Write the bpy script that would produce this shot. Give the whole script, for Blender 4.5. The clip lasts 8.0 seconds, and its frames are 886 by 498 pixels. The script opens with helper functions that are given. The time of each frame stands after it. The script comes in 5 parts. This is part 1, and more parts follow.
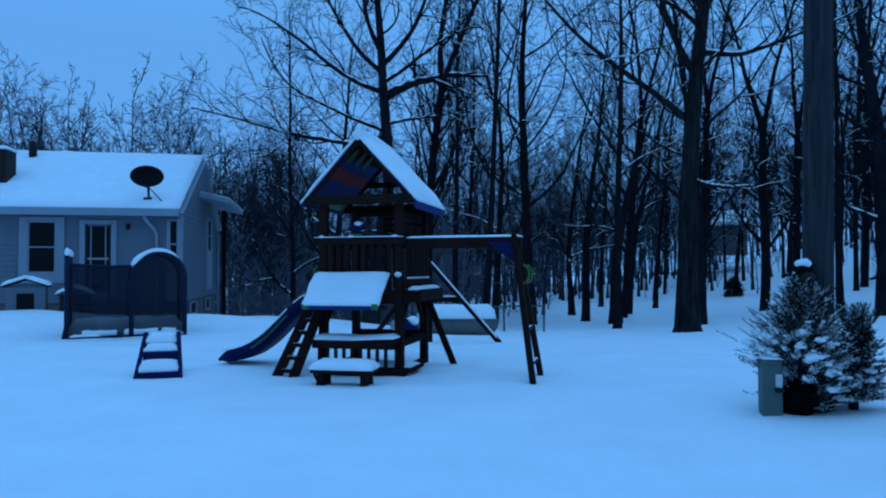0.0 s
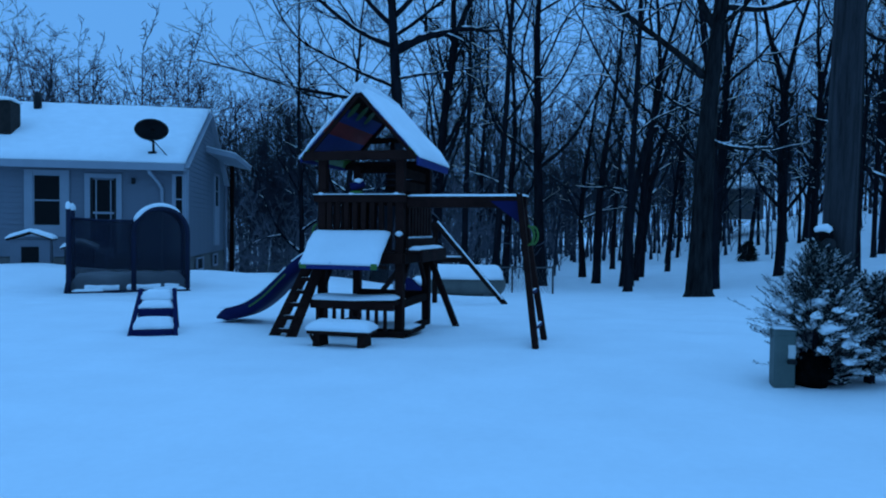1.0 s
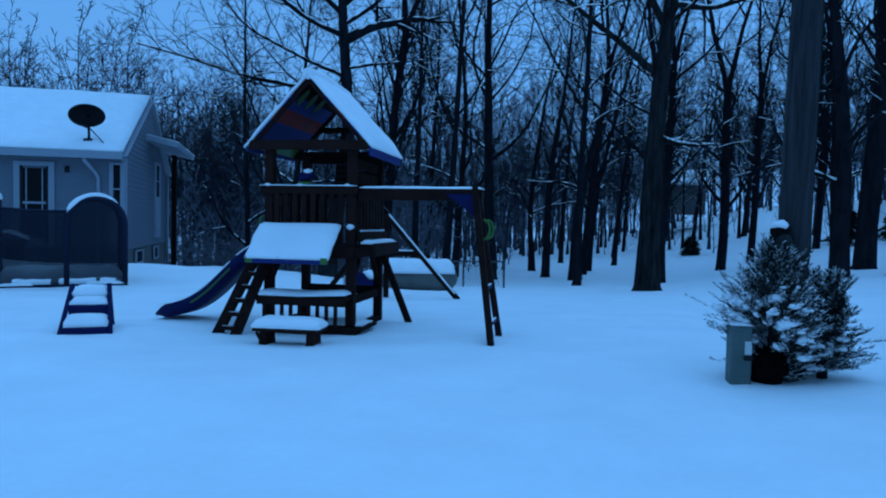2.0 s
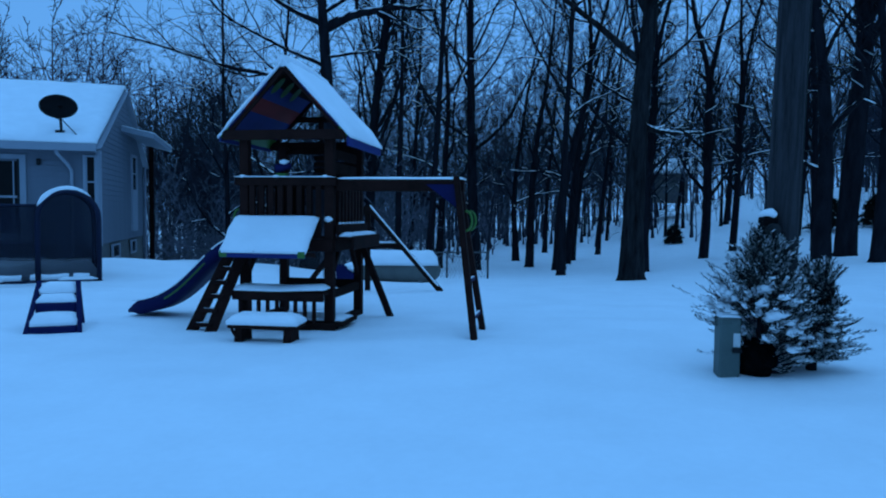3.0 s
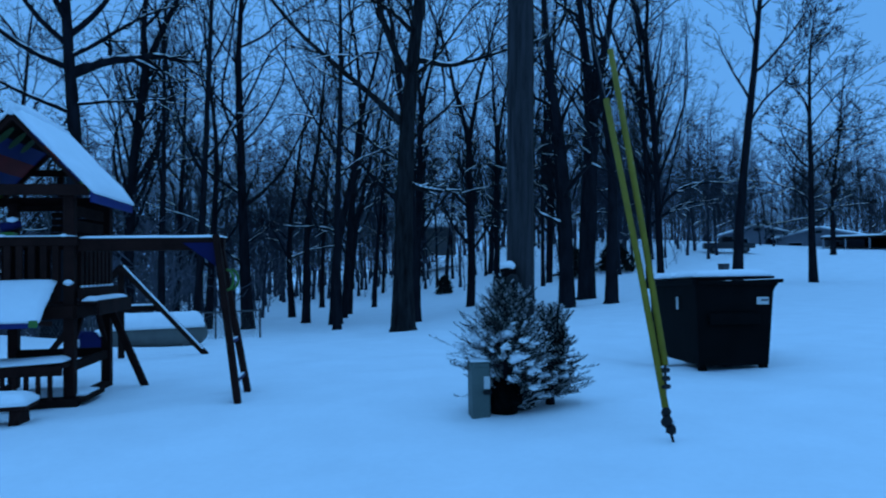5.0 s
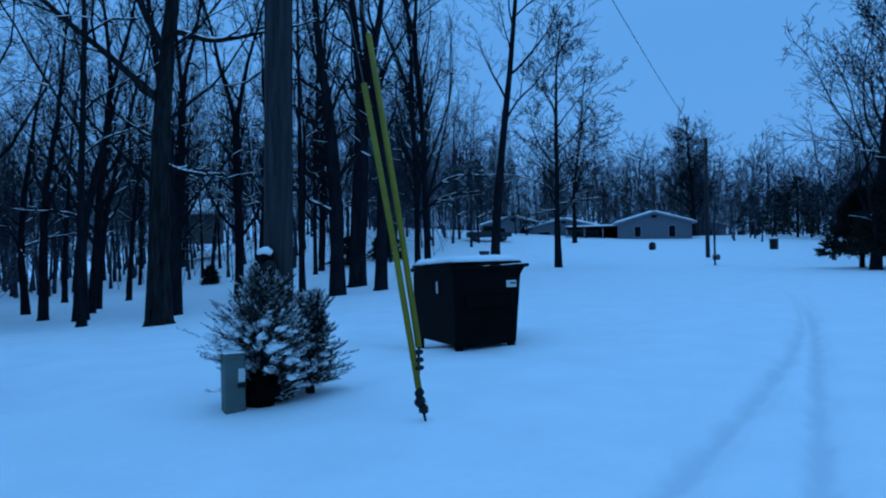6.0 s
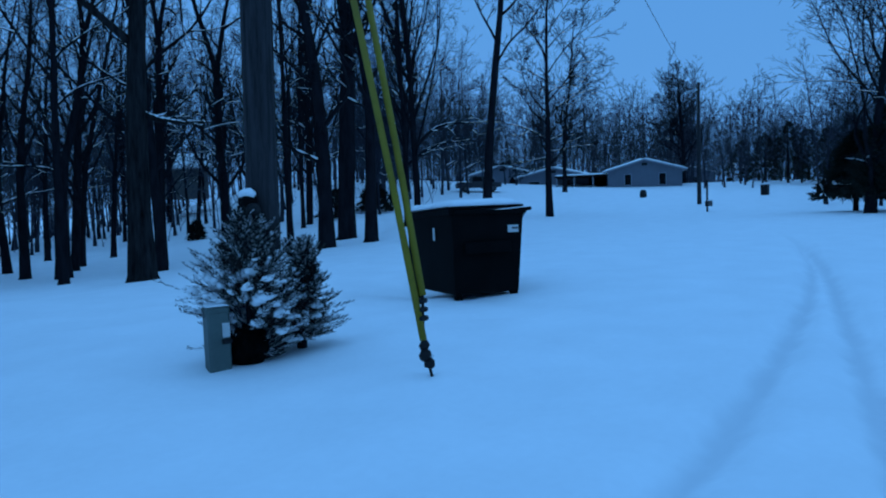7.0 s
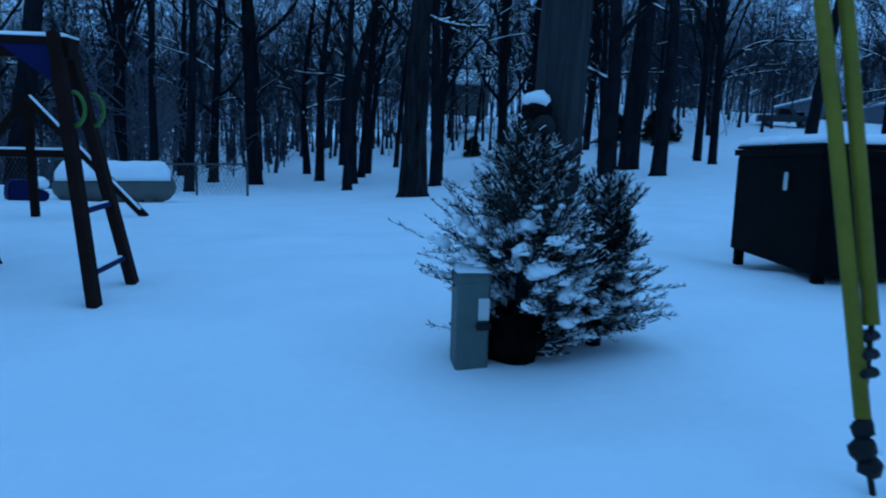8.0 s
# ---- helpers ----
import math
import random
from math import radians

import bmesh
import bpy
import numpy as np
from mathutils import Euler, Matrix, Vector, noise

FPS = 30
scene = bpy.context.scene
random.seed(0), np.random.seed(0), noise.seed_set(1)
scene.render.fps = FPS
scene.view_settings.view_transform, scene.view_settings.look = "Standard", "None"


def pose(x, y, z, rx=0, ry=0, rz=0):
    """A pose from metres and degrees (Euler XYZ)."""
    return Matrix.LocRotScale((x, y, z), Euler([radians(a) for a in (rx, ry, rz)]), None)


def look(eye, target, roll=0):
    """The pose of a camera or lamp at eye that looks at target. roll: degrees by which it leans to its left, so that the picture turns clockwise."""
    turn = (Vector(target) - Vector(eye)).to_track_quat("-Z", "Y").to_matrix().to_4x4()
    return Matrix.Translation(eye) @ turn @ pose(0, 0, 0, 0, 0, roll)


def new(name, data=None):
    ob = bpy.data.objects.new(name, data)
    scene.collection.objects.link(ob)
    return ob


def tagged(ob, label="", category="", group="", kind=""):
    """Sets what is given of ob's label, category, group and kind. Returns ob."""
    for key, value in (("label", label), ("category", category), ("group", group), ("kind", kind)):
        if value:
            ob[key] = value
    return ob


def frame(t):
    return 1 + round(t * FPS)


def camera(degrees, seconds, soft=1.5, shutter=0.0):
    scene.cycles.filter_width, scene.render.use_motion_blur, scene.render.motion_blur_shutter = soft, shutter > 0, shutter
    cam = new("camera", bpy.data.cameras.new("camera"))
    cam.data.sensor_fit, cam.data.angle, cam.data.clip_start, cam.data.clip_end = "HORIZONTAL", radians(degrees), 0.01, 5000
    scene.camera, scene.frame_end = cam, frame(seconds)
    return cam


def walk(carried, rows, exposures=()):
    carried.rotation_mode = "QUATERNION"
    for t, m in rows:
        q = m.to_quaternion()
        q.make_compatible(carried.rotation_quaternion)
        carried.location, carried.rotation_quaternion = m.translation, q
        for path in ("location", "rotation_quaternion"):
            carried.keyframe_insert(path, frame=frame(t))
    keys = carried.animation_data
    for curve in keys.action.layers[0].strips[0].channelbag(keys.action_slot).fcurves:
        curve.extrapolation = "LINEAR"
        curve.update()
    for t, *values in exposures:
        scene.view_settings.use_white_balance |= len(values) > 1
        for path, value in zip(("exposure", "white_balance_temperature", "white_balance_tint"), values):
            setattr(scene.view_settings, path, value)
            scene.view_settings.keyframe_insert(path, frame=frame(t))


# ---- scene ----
cam = camera(66.0, 8.0, soft=2.0, shutter=0.1)
PATH = [
    (0, (-0.619, 0.029, 1.359), (-0.507, 2.025, 1.42), -0.2),
    (0.5, (-0.587, 0.119, 1.34), (-0.556, 2.118, 1.307), -1.4),
    (1, (-0.474, 0.331, 1.365), (-0.398, 2.329, 1.307), 0.7),
    (1.5, (-0.485, 0.549, 1.336), (-0.353, 2.543, 1.248), 1.8),
    (1.7, (-0.515, 0.559, 1.354), (-0.34, 2.55, 1.283), 1.6),
    (3, (-0.454, 0.8, 1.379), (-0.183, 2.779, 1.276), 0.6),
    (3.5, (-0.406, 0.825, 1.387), (-0.126, 2.805, 1.356), 0.1),
    (4, (-0.4, 0.8, 1.39), (-0.105, 2.778, 1.372), 0.1),
    (4.5, (-0.381, 0.715, 1.401), (0.126, 2.649, 1.431), -0.1),
    (5, (-0.325, 0.651, 1.401), (0.558, 2.445, 1.455), -0.9),
    (5.2, (-0.3, 0.635, 1.401), (0.726, 2.351, 1.453), -1.2),
    (6.3, (-0.065, 0.724, 1.344), (1.389, 2.098, 1.331), -1.0),
    (6.5, (-0.015, 0.874, 1.32), (1.413, 2.273, 1.269), -0.6),
    (7, (0.201, 1.183, 1.26), (1.632, 2.574, 1.128), -2.2),
    (7.5, (0.649, 2.041, 1.254), (1.845, 3.625, 1.009), 0.6),
    (7.7, (0.956, 2.493, 1.254), (1.992, 4.174, 0.935), 0.6),
    (8, (1.293, 3.199, 1.236), (2.085, 5.003, 0.891), 1.7),
]
walk(cam, [(t, look(e, g, r)) for t, e, g, r in PATH], exposures=[(0.0, 0.0), (5.0, -0.03), (6.5, -0.12), (7.0, -0.18), (7.5, -0.36), (8.0, -0.12)])

# ---- light ----
world = bpy.data.worlds.new("dusk_sky")
scene.world = world
world.use_nodes = True
wn, wl = world.node_tree.nodes, world.node_tree.links
wn.clear()
w_out = wn.new("ShaderNodeOutputWorld")
w_bg = wn.new("ShaderNodeBackground")
w_tc = wn.new("ShaderNodeTexCoord")
w_sep = wn.new("ShaderNodeSeparateXYZ")
w_ramp = wn.new("ShaderNodeValToRGB")
w_ramp.color_ramp.elements[0].position = 0.0
w_ramp.color_ramp.elements[0].color = (0.130, 0.395, 0.88, 1)
w_ramp.color_ramp.elements[1].position = 1.0
w_ramp.color_ramp.elements[1].color = (0.183, 0.56, 1.20, 1)
e_mid = w_ramp.color_ramp.elements.new(0.3)
e_mid.color = (0.114, 0.375, 0.86, 1)
w_bg.inputs["Strength"].default_value = 1.0
wl.new(w_tc.outputs["Generated"], w_sep.inputs[0])
wl.new(w_sep.outputs["Z"], w_ramp.inputs[0])
wl.new(w_ramp.outputs[0], w_bg.inputs["Color"])
wl.new(w_bg.outputs[0], w_out.inputs["Surface"])

sun = new("overcast_glow", bpy.data.lights.new("overcast_glow", "SUN"))
sun.data.energy, sun.data.angle, sun.data.color = 0.5, radians(60), (0.16, 0.46, 1.0)
sun.matrix_world = pose(0, 0, 30, 35, 0, 140)


# ---- materials ----
def material(name, colour, rough=0.7, var=0.25, scale=6.0, bump=0.2, metal=0.0, stretch=(1, 1, 1), fine=40.0, random_tint=0.0, spec=0.3):
    """A painted, wooden or stony surface: colour varied at two scales, with fine relief."""
    m = bpy.data.materials.new(name)
    m.use_nodes = True
    n, l = m.node_tree.nodes, m.node_tree.links
    b = n["Principled BSDF"]
    b.inputs["Roughness"].default_value, b.inputs["Metallic"].default_value = rough, metal
    b.inputs["Specular IOR Level"].default_value = spec
    tc, mp = n.new("ShaderNodeTexCoord"), n.new("ShaderNodeMapping")
    mp.inputs["Scale"].default_value = stretch
    l.new(tc.outputs["Object"], mp.inputs[0])
    n1, n2 = n.new("ShaderNodeTexNoise"), n.new("ShaderNodeTexNoise")
    n1.inputs["Scale"].default_value, n1.inputs["Detail"].default_value = scale, 4
    n2.inputs["Scale"].default_value, n2.inputs["Detail"].default_value = fine, 3
    l.new(mp.outputs[0], n1.inputs[0]), l.new(mp.outputs[0], n2.inputs[0])
    mix = n.new("ShaderNodeMix")
    mix.data_type = "RGBA"
    mix.inputs[6].default_value = tuple(c * (1 - var) for c in colour) + (1,)
    mix.inputs[7].default_value = tuple(min(1, c * (1 + var)) for c in colour) + (1,)
    add = n.new("ShaderNodeMath")
    add.operation = "MULTIPLY_ADD"
    add.inputs[1].default_value = 0.4
    l.new(n2.outputs["Fac"], add.inputs[0]), l.new(n1.outputs["Fac"], add.inputs[2])
    sub = n.new("ShaderNodeMapRange")
    sub.inputs[1].default_value, sub.inputs[2].default_value = 0.45, 0.95
    l.new(add.outputs[0], sub.inputs[0])
    last = sub.outputs[0]
    if random_tint:
        oi, ra = n.new("ShaderNodeObjectInfo"), n.new("ShaderNodeMath")
        ra.operation = "MULTIPLY_ADD"
        ra.inputs[1].default_value = random_tint
        l.new(oi.outputs["Random"], ra.inputs[0]), l.new(last, ra.inputs[2])
        last = ra.outputs[0]
    l.new(last, mix.inputs[0])
    l.new(mix.outputs[2], b.inputs["Base Color"])
    if bump:
        bp = n.new("ShaderNodeBump")
        bp.inputs["Strength"].default_value, bp.inputs["Distance"].default_value = bump, 0.02
        l.new(add.outputs[0], bp.inputs["Height"]), l.new(bp.outputs[0], b.inputs["Normal"])
    return m


def net_material(name, colour, cover):
    """Fine mesh cloth: threads that cover a share of the view."""
    m = material(name, colour, 0.8, 0.3, 3, 0)
    n, l = m.node_tree.nodes, m.node_tree.links
    out, b = n["Material Output"], n["Principled BSDF"]
    tr, mx = n.new("ShaderNodeBsdfTransparent"), n.new("ShaderNodeMixShader")
    mx.inputs[0].default_value = cover
    l.new(tr.outputs[0], mx.inputs[1]), l.new(b.outputs[0], mx.inputs[2]), l.new(mx.outputs[0], out.inputs["Surface"])
    return m


SNOW_CAP = material("settled_snow", (0.87, 0.88, 0.89), 0.65, 0.04, 3, 0.25, fine=25, spec=0.15)
def tracked_snow():
    """Yard snow, a little greyer along both tracks: wheel-packed, plus painted rut shade."""
    m = material("yard_snow", (0.86, 0.87, 0.88), 0.65, 0.04, 1.2, 0.25, fine=14, spec=0.15)
    n, l = m.node_tree.nodes, m.node_tree.links
    b = n["Principled BSDF"]
    tc, sep, ns = n.new("ShaderNodeTexCoord"), n.new("ShaderNodeSeparateXYZ"), n.new("ShaderNodeTexNoise")
    ns.inputs["Scale"].default_value = 3.0
    l.new(tc.outputs["Object"], sep.inputs[0]), l.new(tc.outputs["Object"], ns.inputs[0])

    def op(kind, a, b2, c=None):
        q = n.new("ShaderNodeMath")
        q.operation = kind
        for k, v in enumerate((a, b2, c)):
            if v is None:
                continue
            if isinstance(v, (int, float)):
                q.inputs[k].default_value = v
            else:
                l.new(v, q.inputs[k])
        return q.outputs[0]

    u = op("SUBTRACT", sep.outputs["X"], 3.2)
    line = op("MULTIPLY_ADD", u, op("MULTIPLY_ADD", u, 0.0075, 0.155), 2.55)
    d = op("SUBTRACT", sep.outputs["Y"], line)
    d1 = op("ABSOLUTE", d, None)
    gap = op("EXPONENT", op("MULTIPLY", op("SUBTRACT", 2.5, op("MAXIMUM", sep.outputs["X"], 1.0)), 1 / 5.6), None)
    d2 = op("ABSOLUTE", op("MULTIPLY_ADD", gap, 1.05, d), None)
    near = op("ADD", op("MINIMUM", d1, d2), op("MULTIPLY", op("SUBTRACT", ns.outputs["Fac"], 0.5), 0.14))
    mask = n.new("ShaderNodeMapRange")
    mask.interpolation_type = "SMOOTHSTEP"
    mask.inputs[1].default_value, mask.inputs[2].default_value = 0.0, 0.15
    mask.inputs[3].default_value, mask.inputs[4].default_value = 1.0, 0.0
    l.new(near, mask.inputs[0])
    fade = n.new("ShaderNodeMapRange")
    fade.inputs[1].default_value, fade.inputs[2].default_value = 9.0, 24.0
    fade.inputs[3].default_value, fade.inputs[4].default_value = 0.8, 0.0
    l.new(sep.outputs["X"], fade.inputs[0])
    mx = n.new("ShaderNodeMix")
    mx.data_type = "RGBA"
    # this grey holds the packed tone and the shade of the ruts
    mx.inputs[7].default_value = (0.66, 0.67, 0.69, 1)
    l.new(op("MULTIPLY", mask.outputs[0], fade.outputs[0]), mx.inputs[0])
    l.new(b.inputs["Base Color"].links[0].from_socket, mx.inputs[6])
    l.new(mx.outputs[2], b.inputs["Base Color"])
    return m


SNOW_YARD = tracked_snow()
BARK = material("wet_bark", (0.0120, 0.0118, 0.0146), 0.95, 0.5, 5, 0.9, stretch=(1, 1, 0.25), fine=30, spec=0.03)
# Bark of the distant woods: lifted towards blue-grey, haze put into its colour.
FAR_BARK = material("hazed_far_bark", (0.036, 0.0365, 0.048), 0.95, 0.4, 0.6, 0.0, spec=0.02)
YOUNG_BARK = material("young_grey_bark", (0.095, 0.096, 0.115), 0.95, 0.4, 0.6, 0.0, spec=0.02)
OAK_BARK = material("grey_oak_bark", (0.016, 0.0155, 0.016), 0.95, 0.8, 7, 1.0, stretch=(1.4, 1.4, 0.2), fine=24, spec=0.03)
POLE_WOOD = material("weathered_pole", (0.031, 0.030, 0.033), 0.9, 0.6, 4, 0.9, stretch=(6, 6, 0.4), fine=30, spec=0.15)
WOOD = material("stained_cedar", (0.020, 0.0078, 0.0062), 0.85, 0.4, 5, 0.4, fine=45, random_tint=0.5, spec=0.08)
DARK_WOOD = material("dark_wood", (0.016, 0.0075, 0.006), 0.9, 0.4, 5, 0.4, fine=45, random_tint=0.4, spec=0.06)
BLUE_PLASTIC = material("blue_plastic", (0.004, 0.0065, 0.052), 0.6, 0.15, 3, 0.05, spec=0.12)
BLUE_VINYL = material("blue_canvas", (0.010, 0.019, 0.12), 0.75, 0.15, 3, 0.15)
GREEN_PLASTIC = material("green_plastic", (0.05, 0.15, 0.025), 0.45, 0.15, 3, 0.05)
RED_CLOTH = material("red_canvas", (0.20, 0.014, 0.013), 0.75, 0.15, 4, 0.15)
NAVY = material("navy_padding", (0.006, 0.009, 0.028), 0.8, 0.25, 4, 0.2)
NET = net_material("navy_netting", (0.003, 0.005, 0.016), 0.74)
SIDING = material("pale_siding", (0.148, 0.16, 0.19), 0.65, 0.08, 2, 0.1, fine=20)
TRIM = material("white_trim", (0.27, 0.29, 0.33), 0.55, 0.05, 3, 0.08)
FOUNDATION = material("block_foundation", (0.12, 0.115, 0.11), 0.9, 0.2, 5, 0.5)
GLASS = material("dark_glass", (0.004, 0.0045, 0.005), 0.2, 0.1, 2, 0.0, spec=0.1)
BRICK = material("dark_brick", (0.02, 0.015, 0.013), 0.9, 0.4, 9, 0.6)
DARK_METAL = material("dark_metal", (0.010, 0.010, 0.011), 0.6, 0.3, 6, 0.15, metal=0.3)
DISH_GREY = material("dish_grey", (0.018, 0.018, 0.02), 0.6, 0.15, 4, 0.05)
BIN_BLACK = material("dumpster_paint", (0.003, 0.003, 0.0033), 0.75, 0.5, 3, 0.25, spec=0.06)
LABEL = material("pale_label", (0.55, 0.55, 0.53), 0.6, 0.1, 8, 0.02)
BAR = material("print_grey", (0.08, 0.08, 0.09), 0.7, 0.1, 8, 0.02)
GREEN_BOX = material("grey_green_box", (0.085, 0.115, 0.105), 0.55, 0.15, 5, 0.1)
YELLOW = material("yellow_guard", (0.21, 0.155, 0.010), 0.65, 0.18, 4, 0.1)
GALV = material("galvanised_steel", (0.08, 0.08, 0.083), 0.55, 0.25, 8, 0.15, metal=0.5)
TANK_GREY = material("tank_paint", (0.11, 0.11, 0.10), 0.6, 0.2, 3, 0.1)
JUNIPER = material("juniper_green", (0.0165, 0.019, 0.0165), 0.85, 0.5, 12, 0.2)
# near-black that paints the shade inside the juniper's foot
BUSH_SHADE = material("bush_shade", (0.0035, 0.003, 0.003), 0.95, 0.7, 14, 1.0, fine=60, spec=0.03)
CEDAR = material("cedar_green", (0.008, 0.011, 0.007), 0.9, 0.5, 6, 0.2)
CAR_PAINT = material("dark_truck_paint", (0.03, 0.03, 0.035), 0.35, 0.15, 2, 0.02)
RUBBER = material("rubber", (0.015, 0.015, 0.015), 0.85, 0.3, 12, 0.3)


# ---- mesh tools ----
def finish(name, bm, mats, parent=None, label="", smooth=False):
    me = bpy.data.meshes.new(name)
    bm.normal_update()
    bm.to_mesh(me)
    bm.free()
    for m in mats if isinstance(mats, (list, tuple)) else [mats]:
        me.materials.append(m)
    if smooth:
        me.shade_smooth()
    ob = new(name, me)
    if parent:
        ob.parent = parent
    if label:
        tagged(ob, label)
    return ob


def part(name, bm, mats, parent, label="", smooth=False):
    return finish(name, bm, mats, parent, label, smooth)


def thing(name, m, label, category, group="", kind=""):
    ob = new(name)
    ob.empty_display_size = 0.2
    ob.matrix_world = m
    return tagged(ob, label, category, group, kind)


def box(x0, x1, y0, y1, z0, z1, bevel=0.006, bm=None):
    """A block with eased edges."""
    own = bmesh.new()
    bmesh.ops.create_cube(own, size=1)
    for v in own.verts:
        v.co = Vector(((x0 + x1) / 2 + v.co.x * (x1 - x0), (y0 + y1) / 2 + v.co.y * (y1 - y0), (z0 + z1) / 2 + v.co.z * (z1 - z0)))
    if bevel:
        bmesh.ops.bevel(own, geom=own.edges[:], offset=min(bevel, 0.4 * min(x1 - x0, y1 - y0, z1 - z0)), segments=1, affect="EDGES")
    return join(bm, own)


def join(bm, own):
    if bm is None:
        return own
    me = bpy.data.meshes.new("tmp")
    own.to_mesh(me)
    own.free()
    bm.from_mesh(me)
    bpy.data.meshes.remove(me)
    return bm


def moved(bm, m):
    bmesh.ops.transform(bm, matrix=m, verts=bm.verts[:])
    return bm


def plank(p, q, w, h, up=(0, 0, 1), bevel=0.006, bm=None):
    """A squared timber from p to q, w across and h deep."""
    p, q = Vector(p), Vector(q)
    d = q - p
    own = box(-w / 2, w / 2, -h / 2, h / 2, 0, d.length, bevel)
    z = d.normalized()
    x = z.cross(Vector(up))
    x = Vector((1, 0, 0)) if x.length < 1e-4 else x.normalized()
    y = z.cross(x)
    m = Matrix((x, y, z)).transposed().to_4x4()
    m.translation = p
    return join(bm, moved(own, m))


def tube(points, radii, sides=8, bm=None, cap=True):
    """A round bar through points."""
    own = bmesh.new()
    pts = [Vector(p) for p in points]
    rr = radii if isinstance(radii, (list, tuple)) else [radii] * len(pts)
    rings = []
    side = None
    for i, p in enumerate(pts):
        d = (pts[min(i + 1, len(pts) - 1)] - pts[max(i - 1, 0)]).normalized()
        if side is None:
            side = d.orthogonal().normalized()
        side = (side - d * side.dot(d)).normalized()
        other = d.cross(side)
        rings.append([own.verts.new(p + (side * math.cos(a) + other * math.sin(a)) * rr[i]) for a in [2 * math.pi * k / sides for k in range(sides)]])
    for a, b in zip(rings, rings[1:]):
        for k in range(sides):
            own.faces.new((a[k], a[(k + 1) % sides], b[(k + 1) % sides], b[k]))
    if cap:
        own.faces.new(rings[0][::-1])
        own.faces.new(rings[-1])
    return join(bm, own)


def prism(outline, depth0, depth1, bm=None, bevel=0.0):
    """An outline of (x, z) pushed from y = depth0 to depth1."""
    own = bmesh.new()
    a = [own.verts.new((x, depth0, z)) for x, z in outline]
    b = [own.verts.new((x, depth1, z)) for x, z in outline]
    n = len(outline)
    own.faces.new(a)
    own.faces.new(b[::-1])
    for i in range(n):
        own.faces.new((a[i], b[i], b[(i + 1) % n], a[(i + 1) % n]))
    bmesh.ops.recalc_face_normals(own, faces=own.faces[:])
    if bevel:
        bmesh.ops.bevel(own, geom=own.edges[:], offset=bevel, segments=2, affect="EDGES")
    return join(bm, own)


def snow_slab(x0, x1, y0, y1, z, thick, seed=0, nx=14, ny=10, slope=None, edge=0.12):
    """Settled snow with a soft, uneven rounded top; slope(x, y) lifts its base."""
    own = bmesh.new()
    top, bot = {}, {}
    for i in range(nx + 1):
        for j in range(ny + 1):
            u, v = i / nx, j / ny
            x, y = x0 + u * (x1 - x0), y0 + v * (y1 - y0)
            d = min(u * (x1 - x0), (1 - u) * (x1 - x0), v * (y1 - y0), (1 - v) * (y1 - y0))
            k = min(1.0, d / edge)
            h = thick * (0.35 + 0.65 * math.sqrt(max(0.0, 1 - (1 - k) ** 2)))
            h *= 1 + 0.18 * noise.noise(Vector((x * 3 + seed, y * 3, seed * 1.7)))
            jx = 0.02 * noise.noise(Vector((x * 7, y * 7, seed)))
            base = z + (slope(x, y) if slope else 0)
            top[i, j] = own.verts.new((x + jx, y + jx, base + h))
            bot[i, j] = own.verts.new((x + jx * 0.6, y + jx * 0.6, base))
    for i in range(nx):
        for j in range(ny):
            own.faces.new((top[i, j], top[i + 1, j], top[i + 1, j + 1], top[i, j + 1]))
            own.faces.new((bot[i, j], bot[i, j + 1], bot[i + 1, j + 1], bot[i + 1, j]))
    for i in range(nx):
        own.faces.new((bot[i, 0], bot[i + 1, 0], top[i + 1, 0], top[i, 0]))
        own.faces.new((bot[i, ny], top[i, ny], top[i + 1, ny], bot[i + 1, ny]))
    for j in range(ny):
        own.faces.new((bot[0, j], top[0, j], top[0, j + 1], bot[0, j + 1]))
        own.faces.new((bot[nx, j], bot[nx, j + 1], top[nx, j + 1], top[nx, j]))
    return own


def lump(c, r, seed=0, flat=0.7, sub=2, bm=None):
    own = bmesh.new()
    bmesh.ops.create_icosphere(own, subdivisions=sub, radius=1)
    for v in own.verts:
        k = 1 + 0.35 * noise.noise(v.co * 1.6 + Vector((seed * 3.1, seed, 0)))
        v.co = Vector((v.co.x * r * k, v.co.y * r * k, v.co.z * r * flat * k)) + Vector(c)
    return join(bm, own)


# ---- ground ----
def ease(a, b, x):
    t = min(1.0, max(0.0, (x - a) / (b - a)))
    return t * t * (3 - 2 * t)


def land(x, y):
    """Height of the snow before small relief: a dip into the woods, a rise to the far houses."""
    r, yaw = math.hypot(x, y), math.degrees(math.atan2(x, y))
    w = ease(-14, 4, yaw) * (1 - ease(12, 45, yaw))
    z = -1.5 * ease(9, 38, r) * w
    a = 2.6 + 3 * math.exp(-(((yaw - 32) / 20) ** 2))
    z += a * ease(45, 100, r) * ease(8, 38, yaw) * (1 - ease(80, 120, yaw))
    z -= 3.2 * ease(21.5, 36, r) * ease(-26, -19, yaw) * (1 - ease(-4, 3, yaw))
    z += 0.25 * math.exp(-(((x + 6.2) / 2.2) ** 2) - ((y - 17.6) / 1.3) ** 2)
    z += 0.38 * math.exp(-(((x + 10.2) / 2.3) ** 2) - ((y - 17.2) / 1.7) ** 2)
    return z


WELLS = ((3.05, 6.33, 0.55, 0.05), (2.72, 6.40, 0.18, 0.03), (7.75, 9.0, 1.1, 0.22), (6.7, 7.2, 0.6, 0.05), (3.545, 4.54, 0.4, -0.06), (-1.3, 9.3, 1.2, 0.03), (0.94, 8.3, 0.2, 0.04), (1.16, 8.95, 0.2, 0.04))


